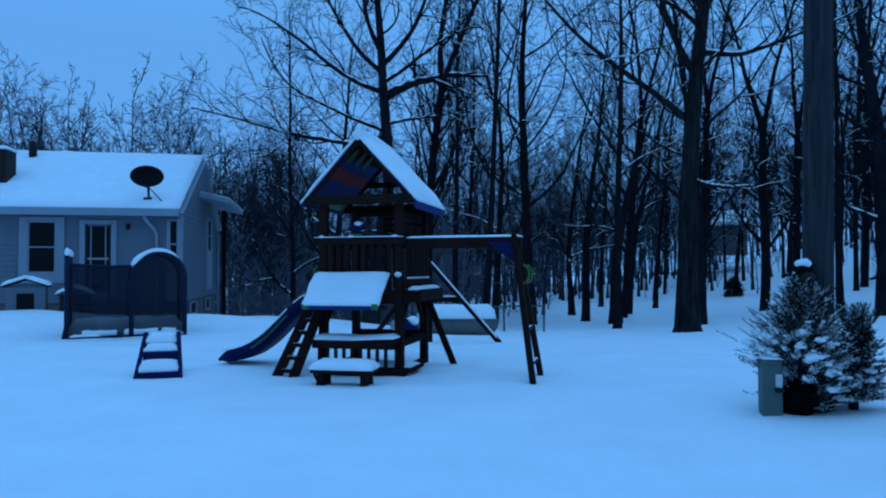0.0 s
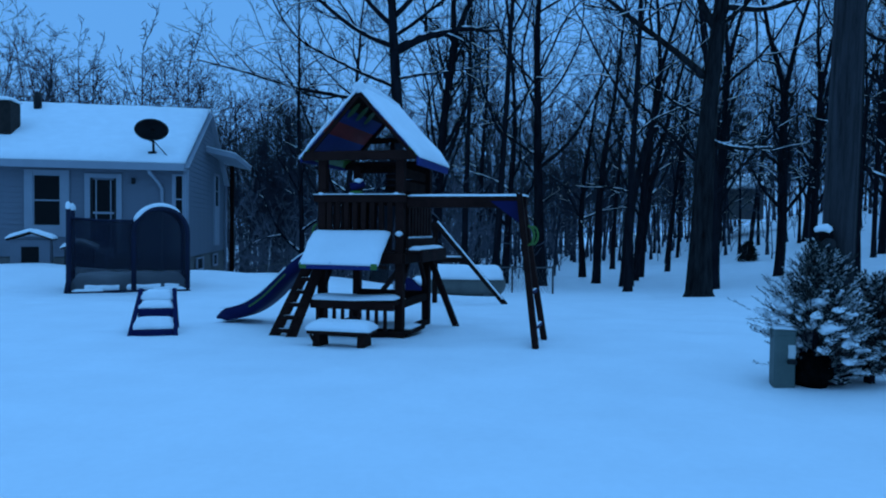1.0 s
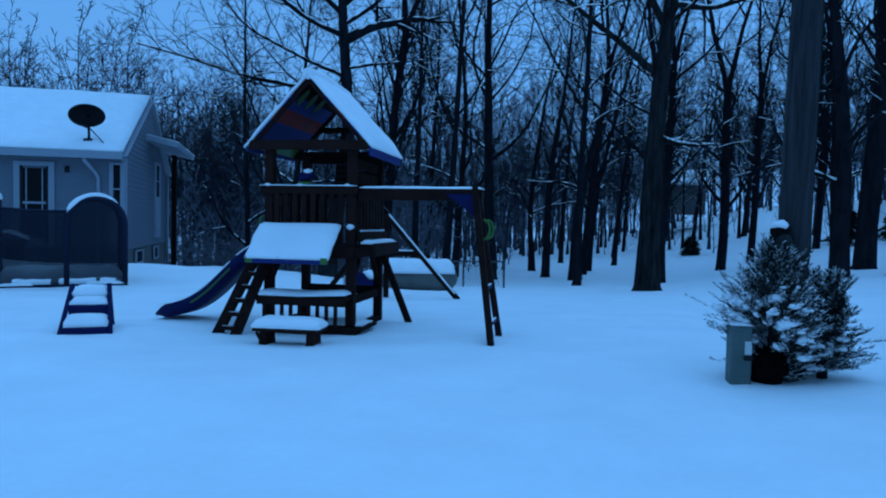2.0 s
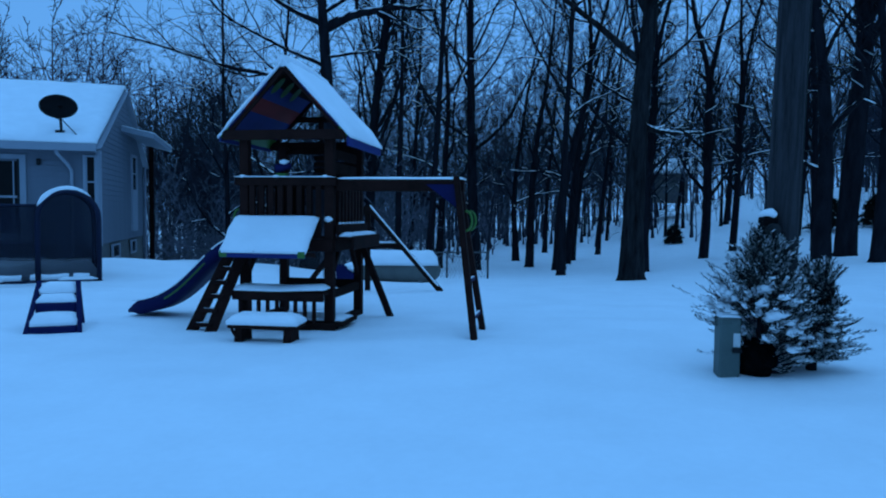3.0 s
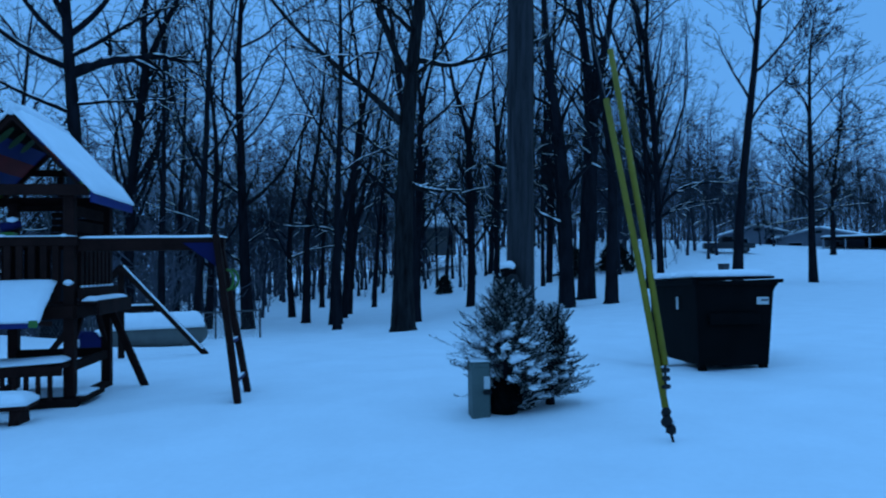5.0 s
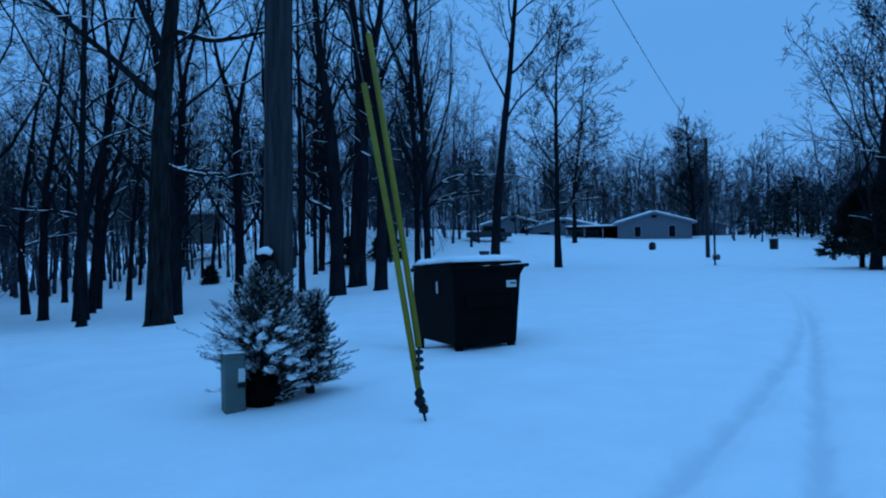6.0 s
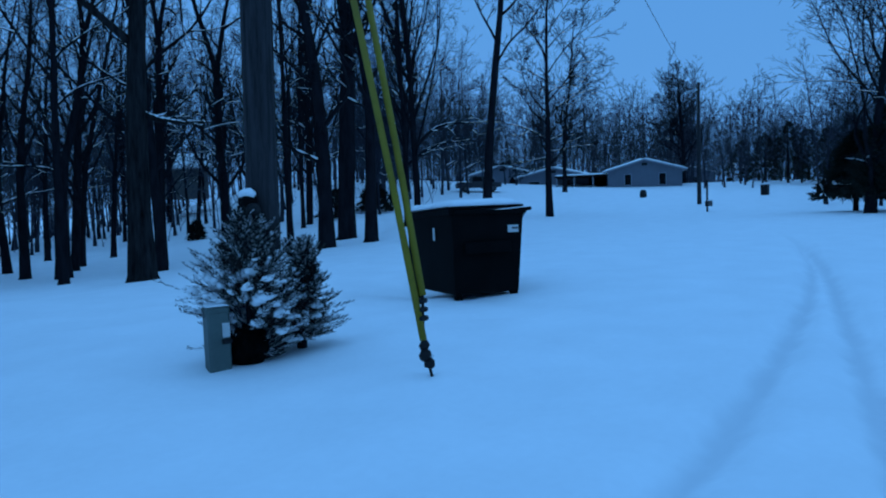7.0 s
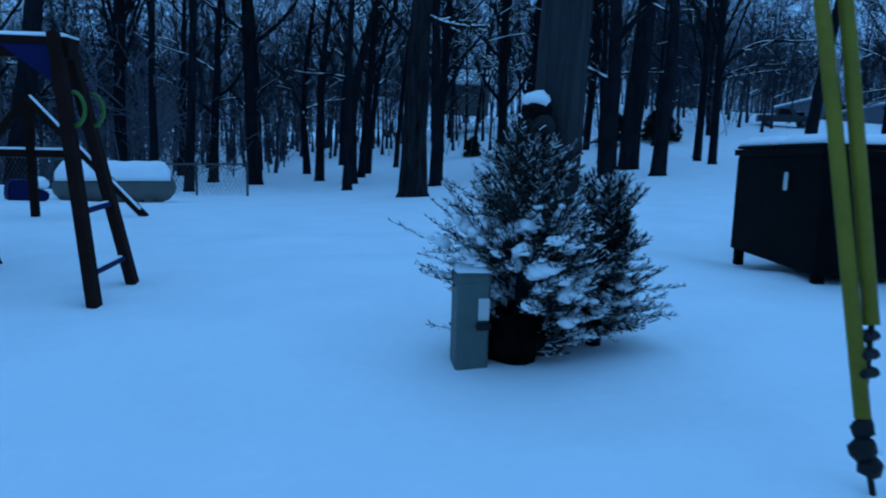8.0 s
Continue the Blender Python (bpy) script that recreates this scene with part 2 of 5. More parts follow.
def rut(x, y):
    """Two old wheel tracks that curve away along the snowed-in lane."""
    z = 0.0
    for off, deep in ((0.0, 0.13), (-1.05, 0.10)):
        line = 2.55 + 0.155 * (x - 3.2) + 0.0075 * (x - 3.2) ** 2 + off * math.exp((2.5 - max(x, 1.0)) / 5.6)
        d = (y - line) / 1.03
        wave = 0.04 * noise.noise(Vector((x * 0.9, off, 3)))
        z -= deep * math.exp(-(((d + wave) / 0.14) ** 2)) * (1 - ease(12, 40, x)) * (0.8 + 0.5 * noise.noise(Vector((x * 2, off, 0))))
        z += 0.008 * math.exp(-(((abs(d + wave) - 0.24) / 0.10) ** 2)) * (1 - ease(12, 40, x))
    return z


def ground_z(x, y):
    z = land(x, y)
    r = math.hypot(x, y)
    if r < 60:
        z += 0.045 * noise.noise(Vector((x * 0.35, y * 0.35, 0))) + 0.026 * noise.noise(Vector((x * 0.9, y * 1.9, 5))) + 0.006 * noise.noise(Vector((x * 4, y * 4, 2)))
        if -3 < y < 14 and x > -2:
            z += rut(x, y)
        for cx, cy, s, d in WELLS:
            q = ((x - cx) ** 2 + (y - cy) ** 2) / (s * s)
            if q < 9:
                z -= d * math.exp(-q)
    if r < 20:
        f = noise.noise(Vector((x * 0.9 + 7, y * 2.1, 9)))
        z -= 0.02 * max(0.0, f - 0.45) / 0.3
    return z


def axis_steps(near0, near1, step, far):
    a, s, x = [], step, near1
    n = int(round((near1 - near0) / step))
    core = [near0 + i * step for i in range(n + 1)]
    while x < far:
        s *= 1.095
        x += s
        a.append(x)
    b, s, x = [], step, near0
    while x > -far:
        s *= 1.095
        x -= s
        b.append(x)
    return b[::-1] + core + a


def build_ground():
    xs, ys = axis_steps(-8.0, 14.0, 0.085, 900), axis_steps(0.5, 14.0, 0.085, 900)
    co = [(x, y, ground_z(x, y)) for y in ys for x in xs]
    w = len(xs)
    faces = [(j * w + i, j * w + i + 1, (j + 1) * w + i + 1, (j + 1) * w + i) for j in range(len(ys) - 1) for i in range(w - 1)]
    me = bpy.data.meshes.new("ground")
    me.from_pydata(co, [], faces)
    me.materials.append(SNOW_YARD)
    me.shade_smooth()
    tagged(new("ground", me), "smooth fresh snow over the yard with old wheel tracks", "snow", kind="structure")


build_ground()


# ---- trees ----
def grow(seed, height, r0, limbs=16, start=0.2, spread=1.0, lean=(0, 0), fork=0, fine=3, special=(), sub=6, top=1.0, crook=0.05, rise=0.0):
    """The bars of a bare tree: chains of (points, radii, level). Limbs bend, fork and carry side shoots that divide again."""
    rng = random.Random(seed)
    chains = []

    def wander(p, d, length, ra, rb, n, lift, wob, keep=0.55):
        """A bar whose bend carries on from step to step, with a sharper kink now and then."""
        pts, rad = [p.copy()], [ra]
        step = length / n
        bend = Vector((0, 0, 0))
        for i in range(n):
            k = wob * (2.2 if rng.random() < 0.16 else 1.0)
            bend = bend * keep + Vector((rng.uniform(-k, k), rng.uniform(-k, k), rng.uniform(-k, k) * 0.8))
            d = (d + bend + Vector((0, 0, lift))).normalized()
            p = p + d * step
            pts.append(p.copy())
            rad.append(ra + (rb - ra) * ((i + 1) / n) ** 0.8)
        return pts, rad

    def at(pts, rad, t):
        f = t * (len(pts) - 1)
        i = min(int(f), len(pts) - 2)
        k = f - i
        return pts[i].lerp(pts[i + 1], k), rad[i] + (rad[i + 1] - rad[i]) * k, (pts[i + 1] - pts[i]).normalized()

    def side_of(d, tilt, a=None):
        a = rng.uniform(0, 2 * math.pi) if a is None else a
        o = Matrix.Rotation(a, 3, d) @ d.orthogonal().normalized()
        return (d * math.cos(tilt) + o * math.sin(tilt)).normalized()

    def shoots(pts, rad, level, n, length):
        turn = rng.uniform(0, 6.28)
        for i in range(n):
            t = 0.18 + 0.82 * (i + rng.uniform(0.2, 1.0)) / n
            p, r, d = at(pts, rad, min(1.0, t))
            turn += math.pi + rng.uniform(-0.9, 0.9)
            l = length * (1.15 - 0.6 * t) * rng.uniform(0.6, 1.25)
            q, w = wander(p, side_of(d, rng.uniform(0.45, 0.95), turn), l, max(0.009, r * 0.68), 0.006, (5, 2, 1)[level - 2], 0.06, (0.22, 0.2, 0.18)[level - 2])
            chains.append((q, w, level))
            if level < 4:
                shoots(q, w, level + 1, (sub - 1 if level == 2 else fine), l * 0.52)

    def limb(p, d, length, r, lift=0.05):
        pts, rad = wander(p, d, length, r, max(0.012, r * 0.16), 10, lift, 0.15)
        chains.append((pts, rad, 1))
        shoots(pts, rad, 2, sub, length * 0.5)

    def stem(p, d, length, ra, rb, n, wob):
        return wander(p, d, length, ra, rb, n, 0.02, wob, 0.3)

    trunk_d = Vector((lean[0], lean[1], 1)).normalized()
    pts, rad = stem(Vector((0, 0, -0.3)), trunk_d, height, r0, r0 * (0.14 if not fork else 0.6), 10, crook)
    if fork:
        pts, rad = pts[:fork + 1], rad[:fork + 1]
    rad[0] *= 1.5
    pts.insert(1, pts[0].lerp(pts[1], 0.22))
    rad.insert(1, r0 * 1.08)
    chains.append((pts, rad, 0))
    if fork:
        a = rng.uniform(-0.5, 0.5)
        for s, tilt in ((0, 0.5), (math.pi, 0.22)):
            d = Vector((math.cos(a + s) * tilt, math.sin(a + s) * tilt, 1)).normalized()
            sp, sr = stem(pts[-1], d, height * 0.55, rad[-1] * 0.82, 0.04, 8, 0.12)
            chains.append((sp, sr, 0))
            for k in range(limbs // 2):
                p, r, dd = at(sp, sr, 0.12 + 0.85 * (k + rng.random()) / (limbs // 2))
                limb(p, side_of(dd, rng.uniform(0.5, 1.0)), height * 0.2 * spread * rng.uniform(0.6, 1.2), r * 0.6)
    turn = rng.uniform(0, 6.28)
    for i in range(limbs):
        t = start + (1 - start) * top * ((i + rng.uniform(0.1, 0.9)) / limbs)
        p, r, d = at(pts, rad, t)
        long = height * (0.34 * (1 - t) + 0.12) * spread * rng.uniform(0.6, 1.3)
        turn += 2.4 + rng.uniform(-0.5, 0.5)
        limb(p, side_of(d, (rng.uniform(0.75, 1.25) - rise) * (1.12 - 0.4 * t), turn), long, r * rng.uniform(0.35, 0.55))
    for z, az, tilt, length, r in special:
        a = radians(az)
        d = Vector((math.cos(a) * math.cos(radians(tilt)), math.sin(a) * math.cos(radians(tilt)), math.sin(radians(tilt))))
        p = next(a.lerp(b, (z - a.z) / (b.z - a.z)) for a, b in zip(pts, pts[1:]) if a.z <= z <= b.z)
        sp, sr = wander(p, d, length, r, r * 0.22, 12, 0.012, 0.11)
        chains.append((sp, sr, 1))
        shoots(sp, sr, 2, int(sub * 1.3) + 1, min(2.8, length * 0.42))
    return chains


SIDES = {0: 12, 1: 6, 2: 3, 3: 3, 4: 3}


def wood_mesh(chains, name, mat, far=False, least=0.0):
    """Bark of all bars as one mesh; least: the thinnest bar."""
    co, faces = [], []
    for pts, rad, level in chains:
        rad = [max(least, r) for r in rad]
        n = SIDES[level]
        base = len(co)
        if far and level > 3:
            continue
        if far and level:
            stops = (pts[0], pts[-1]) if level == 3 else (pts[0], pts[2], pts[-1]) if level == 2 else pts[::2]
            w = (stops[-1] - stops[0]).orthogonal().normalized() * (0.026 if level == 3 else max(0.028, rad[0] * 0.9))
            for i, q in enumerate(stops):
                k = 1 - 0.45 * i / (len(stops) - 1)
                co.extend([(q - w * k)[:], (q + w * k)[:]])
            for i in range(len(stops) - 1):
                faces.append((base + 2 * i, base + 2 * i + 1, base + 2 * i + 3, base + 2 * i + 2))
            continue
        if far:
            n = 5
            pts, rad = pts[::2], rad[::2]
        side = None
        for i, p in enumerate(pts):
            d = (pts[min(i + 1, len(pts) - 1)] - pts[max(i - 1, 0)]).normalized()
            if side is None:
                side = d.orthogonal().normalized()
            side = (side - d * side.dot(d)).normalized()
            other = d.cross(side)
            for k in range(n):
                a = 2 * math.pi * k / n
                wob = 1 + (0.12 * noise.noise(Vector((k * 1.7, p.z * 1.3, rad[0] * 50))) + (0.22 * math.sin(5 * a + rad[0] * 40) if i == 0 else 0) if level == 0 else 0)
                q = p + (side * math.cos(a) + other * math.sin(a)) * rad[i] * wob
                co.append(q[:])
        for i in range(len(pts) - 1):
            for k in range(n):
                faces.append((base + i * n + k, base + i * n + (k + 1) % n, base + (i + 1) * n + (k + 1) % n, base + (i + 1) * n + k))
    me = bpy.data.meshes.new(name)
    me.from_pydata(co, [], faces)
    me.materials.append(mat)
    me.shade_smooth()
    return me


def branch_snow_mesh(chains, name, least=0.016, seed=1, far=False):
    """Ribs of snow lying along the upper side of branches that are flat enough to hold it, broken by gaps."""
    rng = random.Random(seed)
    co, faces = [], []
    for pts, rad, level in chains:
        if level == 0 or level > 3:
            continue
        for i in range(len(pts) - 1):
            a, b = pts[i], pts[i + 1]
            d = (b - a)
            flat = math.hypot(d.x, d.y)
            ra, rb = rad[i], rad[i + 1]
            if flat < 1e-5 or abs(d.z) > 0.62 * flat or ra < least or rng.random() < (0.12, 0.35, 0.6)[level - 1]:
                continue
            s = Vector((-d.y, d.x, 0)).normalized()
            n = Vector((0, 0, 1))
            base = len(co)
            if far:
                for p in (a, b):
                    co.extend([(p - s * 0.022 + n * ra * 0.5)[:], (p + n * (ra + 0.028))[:], (p + s * 0.022 + n * ra * 0.5)[:]])
                faces.extend([(base, base + 1, base + 4, base + 3), (base + 1, base + 2, base + 5, base + 4)])
                continue
            full = rng.uniform(0.7, 1.2)
            for p, r, e in ((a, ra, 0.45), (a.lerp(b, 0.5), (ra + rb) / 2, 1.2), (b, rb, 0.45)):
                w, h = (0.55 + 0.2 * e) * r + 0.002, (0.34 * r + 0.007) * full * e * rng.uniform(0.7, 1.2)
                co.extend([(p - s * w + n * r * 0.4)[:], (p - s * w * 0.55 + n * (r * 0.75 + h))[:], (p + s * w * 0.55 + n * (r * 0.75 + h))[:], (p + s * w + n * r * 0.4)[:]])
            for k in range(3):
                for e in (0, 4):
                    faces.append((base + e + k, base + e + k + 1, base + e + 5 + k, base + e + 4 + k))
            faces.append((base, base + 1, base + 2, base + 3))
            faces.append((base + 8, base + 11, base + 10, base + 9))
    me = bpy.data.meshes.new(name)
    me.from_pydata(co, [], faces)
    me.materials.append(SNOW_CAP)
    return me


LEAN = 1.4  # the whole slope's trees lean a little down the lane


def tree(name, x, y, label, chains, mat=BARK, turn=0, size=1.0, group="", least=0.012, tip=LEAN, stout=0.0):
    root = thing(name, pose(x, y, ground_z(x, y), 0, tip, 0) @ pose(0, 0, 0, 0, 0, turn), label, "tree", group)
    root.scale = (size, size, size)
    for nm, me in (("trunk", wood_mesh(chains, "bark", mat, least=stout)), ("branch_snow", branch_snow_mesh(chains, "branch_snow", least))):
        ob = new(nm, me)
        ob.parent = root
        if nm == "branch_snow":
            tagged(ob, kind="stuff")
    return root


# The grey oak at the edge of the yard, with its one low snow-laden limb.
tree("oak_tree", 7.23, 18.66, "stout grey oak with one low snow-covered limb", grow(11, 20, 0.33, 10, 0.42, 1.1, special=((4.3, -8, -20, 1.75, 0.11), (5.9, 165, 36, 6.5, 0.11), (7.9, 5, 8, 4.5, 0.10), (7.2, 172, 55, 5.0, 0.12), (8.6, 200, 30, 4.0, 0.08), (7.4, 300, 12, 3.5, 0.06)), crook=0.03), OAK_BARK)
# The spreading oak behind the playset.
tree("oak_tree", -1.9, 24.4, "broad dark oak with long low limbs spreading over the playset", grow(23, 19, 0.33, 9, 0.52, 1.3, sub=7, fine=4, crook=0.10, special=((6.7, 176, 10, 7.0, 0.10), (7.3, 186, 24, 6.0, 0.08), (8.6, 8, 30, 6.0, 0.19), (8.8, 178, 16, 7.0, 0.10), (9.6, 165, 32, 6.5, 0.10), (9.9, 15, 42, 6.0, 0.11), (10.6, 190, 48, 5.5, 0.09), (7.6, -12, 6, 4.0, 0.06), (9.2, 350, 25, 5.0, 0.08))), BARK)
# The forked tree.
tree("forked_tree", 20.2, 26.9, "dark forked hardwood at the wood's edge", grow(5, 20, 0.43, 10, 0.85, 1.0, fork=5, crook=0.03, special=((5.2, -30, -6, 1.6, 0.035), (7.6, 200, 10, 2.4, 0.05))), BARK)
tree("broken_tree", 10.0, 34.0, "dead dark trunk snapped off at half height", grow(77, 11, 0.36, 4, 0.7, 0.4, sub=3, crook=0.04, special=((6, 60, 60, 5, 0.1),)), BARK)

tree("tree", 23.0, 20.6, "tall dark hardwood with wandering limbs behind the dumpster", grow(71, 19, 0.24, 13, 0.42, 0.85, crook=0.03, rise=0.25), BARK, group="trees of the wood", tip=0.9)
tree("tree", 40.5, 29.6, "bare hardwood with a wide twiggy crown in the open snow", grow(61, 18.5, 0.28, 24, 0.28, 1.0, fine=4, sub=7, rise=0.22, special=((4.6, -40, 4, 3.6, 0.06), (4.2, 140, -4, 3.6, 0.06), (3.6, 110, -14, 2.6, 0.05), (5.4, -60, 12, 3.4, 0.06))), BARK, group="trees of the wood", stout=0.014)
tree("tree", 38.6, 9.4, "bare hardwood with a broad low crown by the lane", grow(66, 15, 0.27, 24, 0.16, 1.3, fine=4, sub=7, rise=0.2), BARK, group="trees of the wood", stout=0.013)
tree("tree", 86.0, 40.5, "round-crowned bare tree behind the far house", grow(68, 15, 0.35, 30, 0.22, 1.1, fine=4, sub=7, rise=0.35), BARK, group="trees of the wood", tip=0, least=0.05, stout=0.017)

KINDS = [grow(100 + i, 17 + (i * 37) % 5, 0.24 + 0.03 * (i % 3), 15 + i % 4, 0.26 + 0.06 * (i % 3), 0.95 + 0.1 * (i % 4), lean=((i % 3 - 1) * 0.03, (i % 2) * 0.03), fork=(6 if i in (2, 5) else 0), rise=0.12 * (i % 3)) for i in range(8)]
MEETS = [(wood_mesh(k, "bark", BARK), branch_snow_mesh(k, "branch_snow", 0.018)) for k in KINDS]


def woods_tree(kind, x, y, turn, size, dia):
    """One of the trees that can be told apart; dia sets its trunk."""
    root = thing("tree", pose(x, y, ground_z(x, y), 0, LEAN, 0) @ pose(0, 0, 0, 0, 0, turn), "tall bare hardwood with snow along its branches", "tree", "trees of the wood")
    base = 2 * (0.24 + 0.03 * (kind % 3))
    thin = 0.1 + 0.95 * dia / base
    root.scale = (size * thin, size * thin, size)
    for nm, me in zip(("trunk", "branch_snow"), MEETS[kind]):
        ob = new(nm, me)
        ob.parent = root
        if nm == "branch_snow":
            tagged(ob, kind="stuff")


rng = random.Random(4)
for i, (x, y, dia) in enumerate(((9.8, 42.2, 0.5), (9.35, 37.3, 0.5), (11.8, 38.3, 0.4), (11.6, 27.6, 0.4), (16.3, 45.4, 0.35), (17.9, 34.3, 0.5), (4.2, 36.9, 0.5), (5.9, 35.0, 0.55), (15.8, 22.5, 0.58), (17.4, 21.8, 0.55),
                                 (31.5, 34.8, 0.4), (32.3, 56.9, 0.4), (24.1, 49.9, 0.35), (30.9, 45.3, 0.45), (20.6, 48.0, 0.35), (13.9, 50.0, 0.4), (7.6, 45.5, 0.4), (3.0, 41.0, 0.4),
                                 (0.4, 33.5, 0.45), (-4.5, 36.0, 0.45), (28.5, 31.6, 0.35), (22.0, 38.5, 0.4), (26.6, 41.5, 0.35), (36.0, 44.0, 0.4), (44.4, 47.2, 0.4), (63.0, 43.4, 0.5),
                                 (23.4, 33.2, 0.3), (23.3, 70.5, 0.28), (22.8, 66.4, 0.28), (21.9, 58.2, 0.28), (29.8, 67.5, 0.28), (28.0, 62.6, 0.28), (25.7, 54.8, 0.28), (29.5, 59.2, 0.28), (29.4, 43.9, 0.28), (31.5, 56.3, 0.28), (1.6, 30.5, 0.3), (13.4, 31.5, 0.3), (8.2, 28.0, 0.28), (2.6, 27.5, 0.25), (-5.6, 31.0, 0.3), (18.8, 29.5, 0.28), (26.0, 28.0, 0.3), (13.0, 41.0, 0.35), (41.0, 8.0, 0.4))):
    woods_tree(i % 8, x, y, rng.uniform(0, 360), rng.uniform(0.85, 1.12), dia)


def far_woods():
    """The woods behind, one mass of bare trunks and twigs."""
    kinds = [grow(300 + i, 15 + i, 0.11 + 0.015 * i, 15, 0.22, 1.1, fine=0, sub=4, rise=0.3) for i in range(5)]
    kinds += [grow(400 + i, 5.5 + i, 0.04, 8, 0.08, 1.2, fine=2, sub=3, crook=0.14, rise=0.3) for i in range(4)]
    parts = []
    for i, k in enumerate(kinds):
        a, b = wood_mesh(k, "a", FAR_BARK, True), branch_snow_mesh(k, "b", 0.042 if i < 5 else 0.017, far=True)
        out = []
        for me in (a, b):
            co = np.empty(len(me.vertices) * 3)
            me.vertices.foreach_get("co", co)
            fv = np.empty(len(me.polygons) * 4, dtype=np.int64)
            me.loops.foreach_get("vertex_index", fv)
            out.append((co.reshape(-1, 3), fv.reshape(-1, 4)))
            bpy.data.meshes.remove(me)
        parts.append(out)
    rng = random.Random(9)
    spots = []
    def scatter(n, yaw0, yaw1, r0, r1, size0, size1):
        for _ in range(n):
            yaw, r = radians(rng.uniform(yaw0, yaw1)), math.sqrt(rng.uniform(r0 * r0, r1 * r1))
            x, y = r * math.sin(yaw), r * math.cos(yaw)
            if (x - 36) ** 2 + (y - 67) ** 2 < 60:
                continue
            spots.append((x, y, rng.uniform(size0, size1), 0))
    # young growth: count, bearings, near and far
    for n, a, b, r0, r1 in ((170, -17, 6, 31, 56), (170, -24, 12, 40, 75), (80, 6, 46, 55, 90), (200, 38, 68, 98, 140), (110, 66, 80, 100, 160)):
        for _ in range(n):
            yaw, r = radians(rng.uniform(a, b)), math.sqrt(rng.uniform(r0 ** 2, r1 ** 2))
            if yaw < radians(-13) and r < 42:
                continue
            spots.append((r * math.sin(yaw), r * math.cos(yaw), rng.uniform(0.5, 1.1), 1))
    scatter(230, -13, 16, 44, 95, 0.6, 1.0)
    scatter(240, -52, -10, 54, 90, 0.70, 1.0)
    scatter(30, -20, -3, 44, 60, 0.75, 1.0)
    scatter(190, 10, 44, 56, 110, 0.6, 0.95)
    scatter(330, 38, 66, 98, 150, 0.6, 0.95)
    scatter(90, 20, 52, 66, 112, 0.7, 1.0)
    scatter(130, 64, 78, 130, 220, 0.7, 1.0)
    scatter(80, 73, 96, 50, 95, 0.5, 0.8)
    scatter(110, 66, 84, 76, 130, 0.45, 0.7)
    scatter(24, 100, 300, 70, 110, 0.7, 1.0)
    cos, fcs, mats, base = [], [], [], 0
    for x, y, s, young in spots:
        out = parts[5 + rng.randrange(4)] if young else parts[rng.randrange(5)]
        a = rng.uniform(0, 6.28)
        rot = np.array(((math.cos(a), math.sin(a), 0), (-math.sin(a), math.cos(a), 0), (0, 0, 1))) * s
        for slot, (co, fv) in enumerate(out):
            cos.append(co @ rot + np.array((x, y, land(x, y))))
            fcs.append(fv + base)
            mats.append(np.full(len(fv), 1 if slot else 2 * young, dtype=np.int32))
            base += len(co)
    co, fv, mi = np.vstack(cos), np.vstack(fcs), np.concatenate(mats)
    me = bpy.data.meshes.new("far_woods")
    me.vertices.add(len(co))
    me.vertices.foreach_set("co", co.ravel())
    me.loops.add(fv.size)
    me.loops.foreach_set("vertex_index", fv.ravel().astype(np.int32))
    me.polygons.add(len(fv))
    me.polygons.foreach_set("loop_start", np.arange(0, fv.size, 4, dtype=np.int32))
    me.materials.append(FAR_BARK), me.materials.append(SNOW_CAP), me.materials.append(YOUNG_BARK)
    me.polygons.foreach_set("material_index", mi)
    me.update(calc_edges=True)
    tagged(new("far_woods", me), "dense bare winter woods dusted with snow", "woods", kind="stuff")


far_woods()


# ---- the playset ----
PLAY = pose(-1.206, 9.288, 0.0, 0, 0, -17)


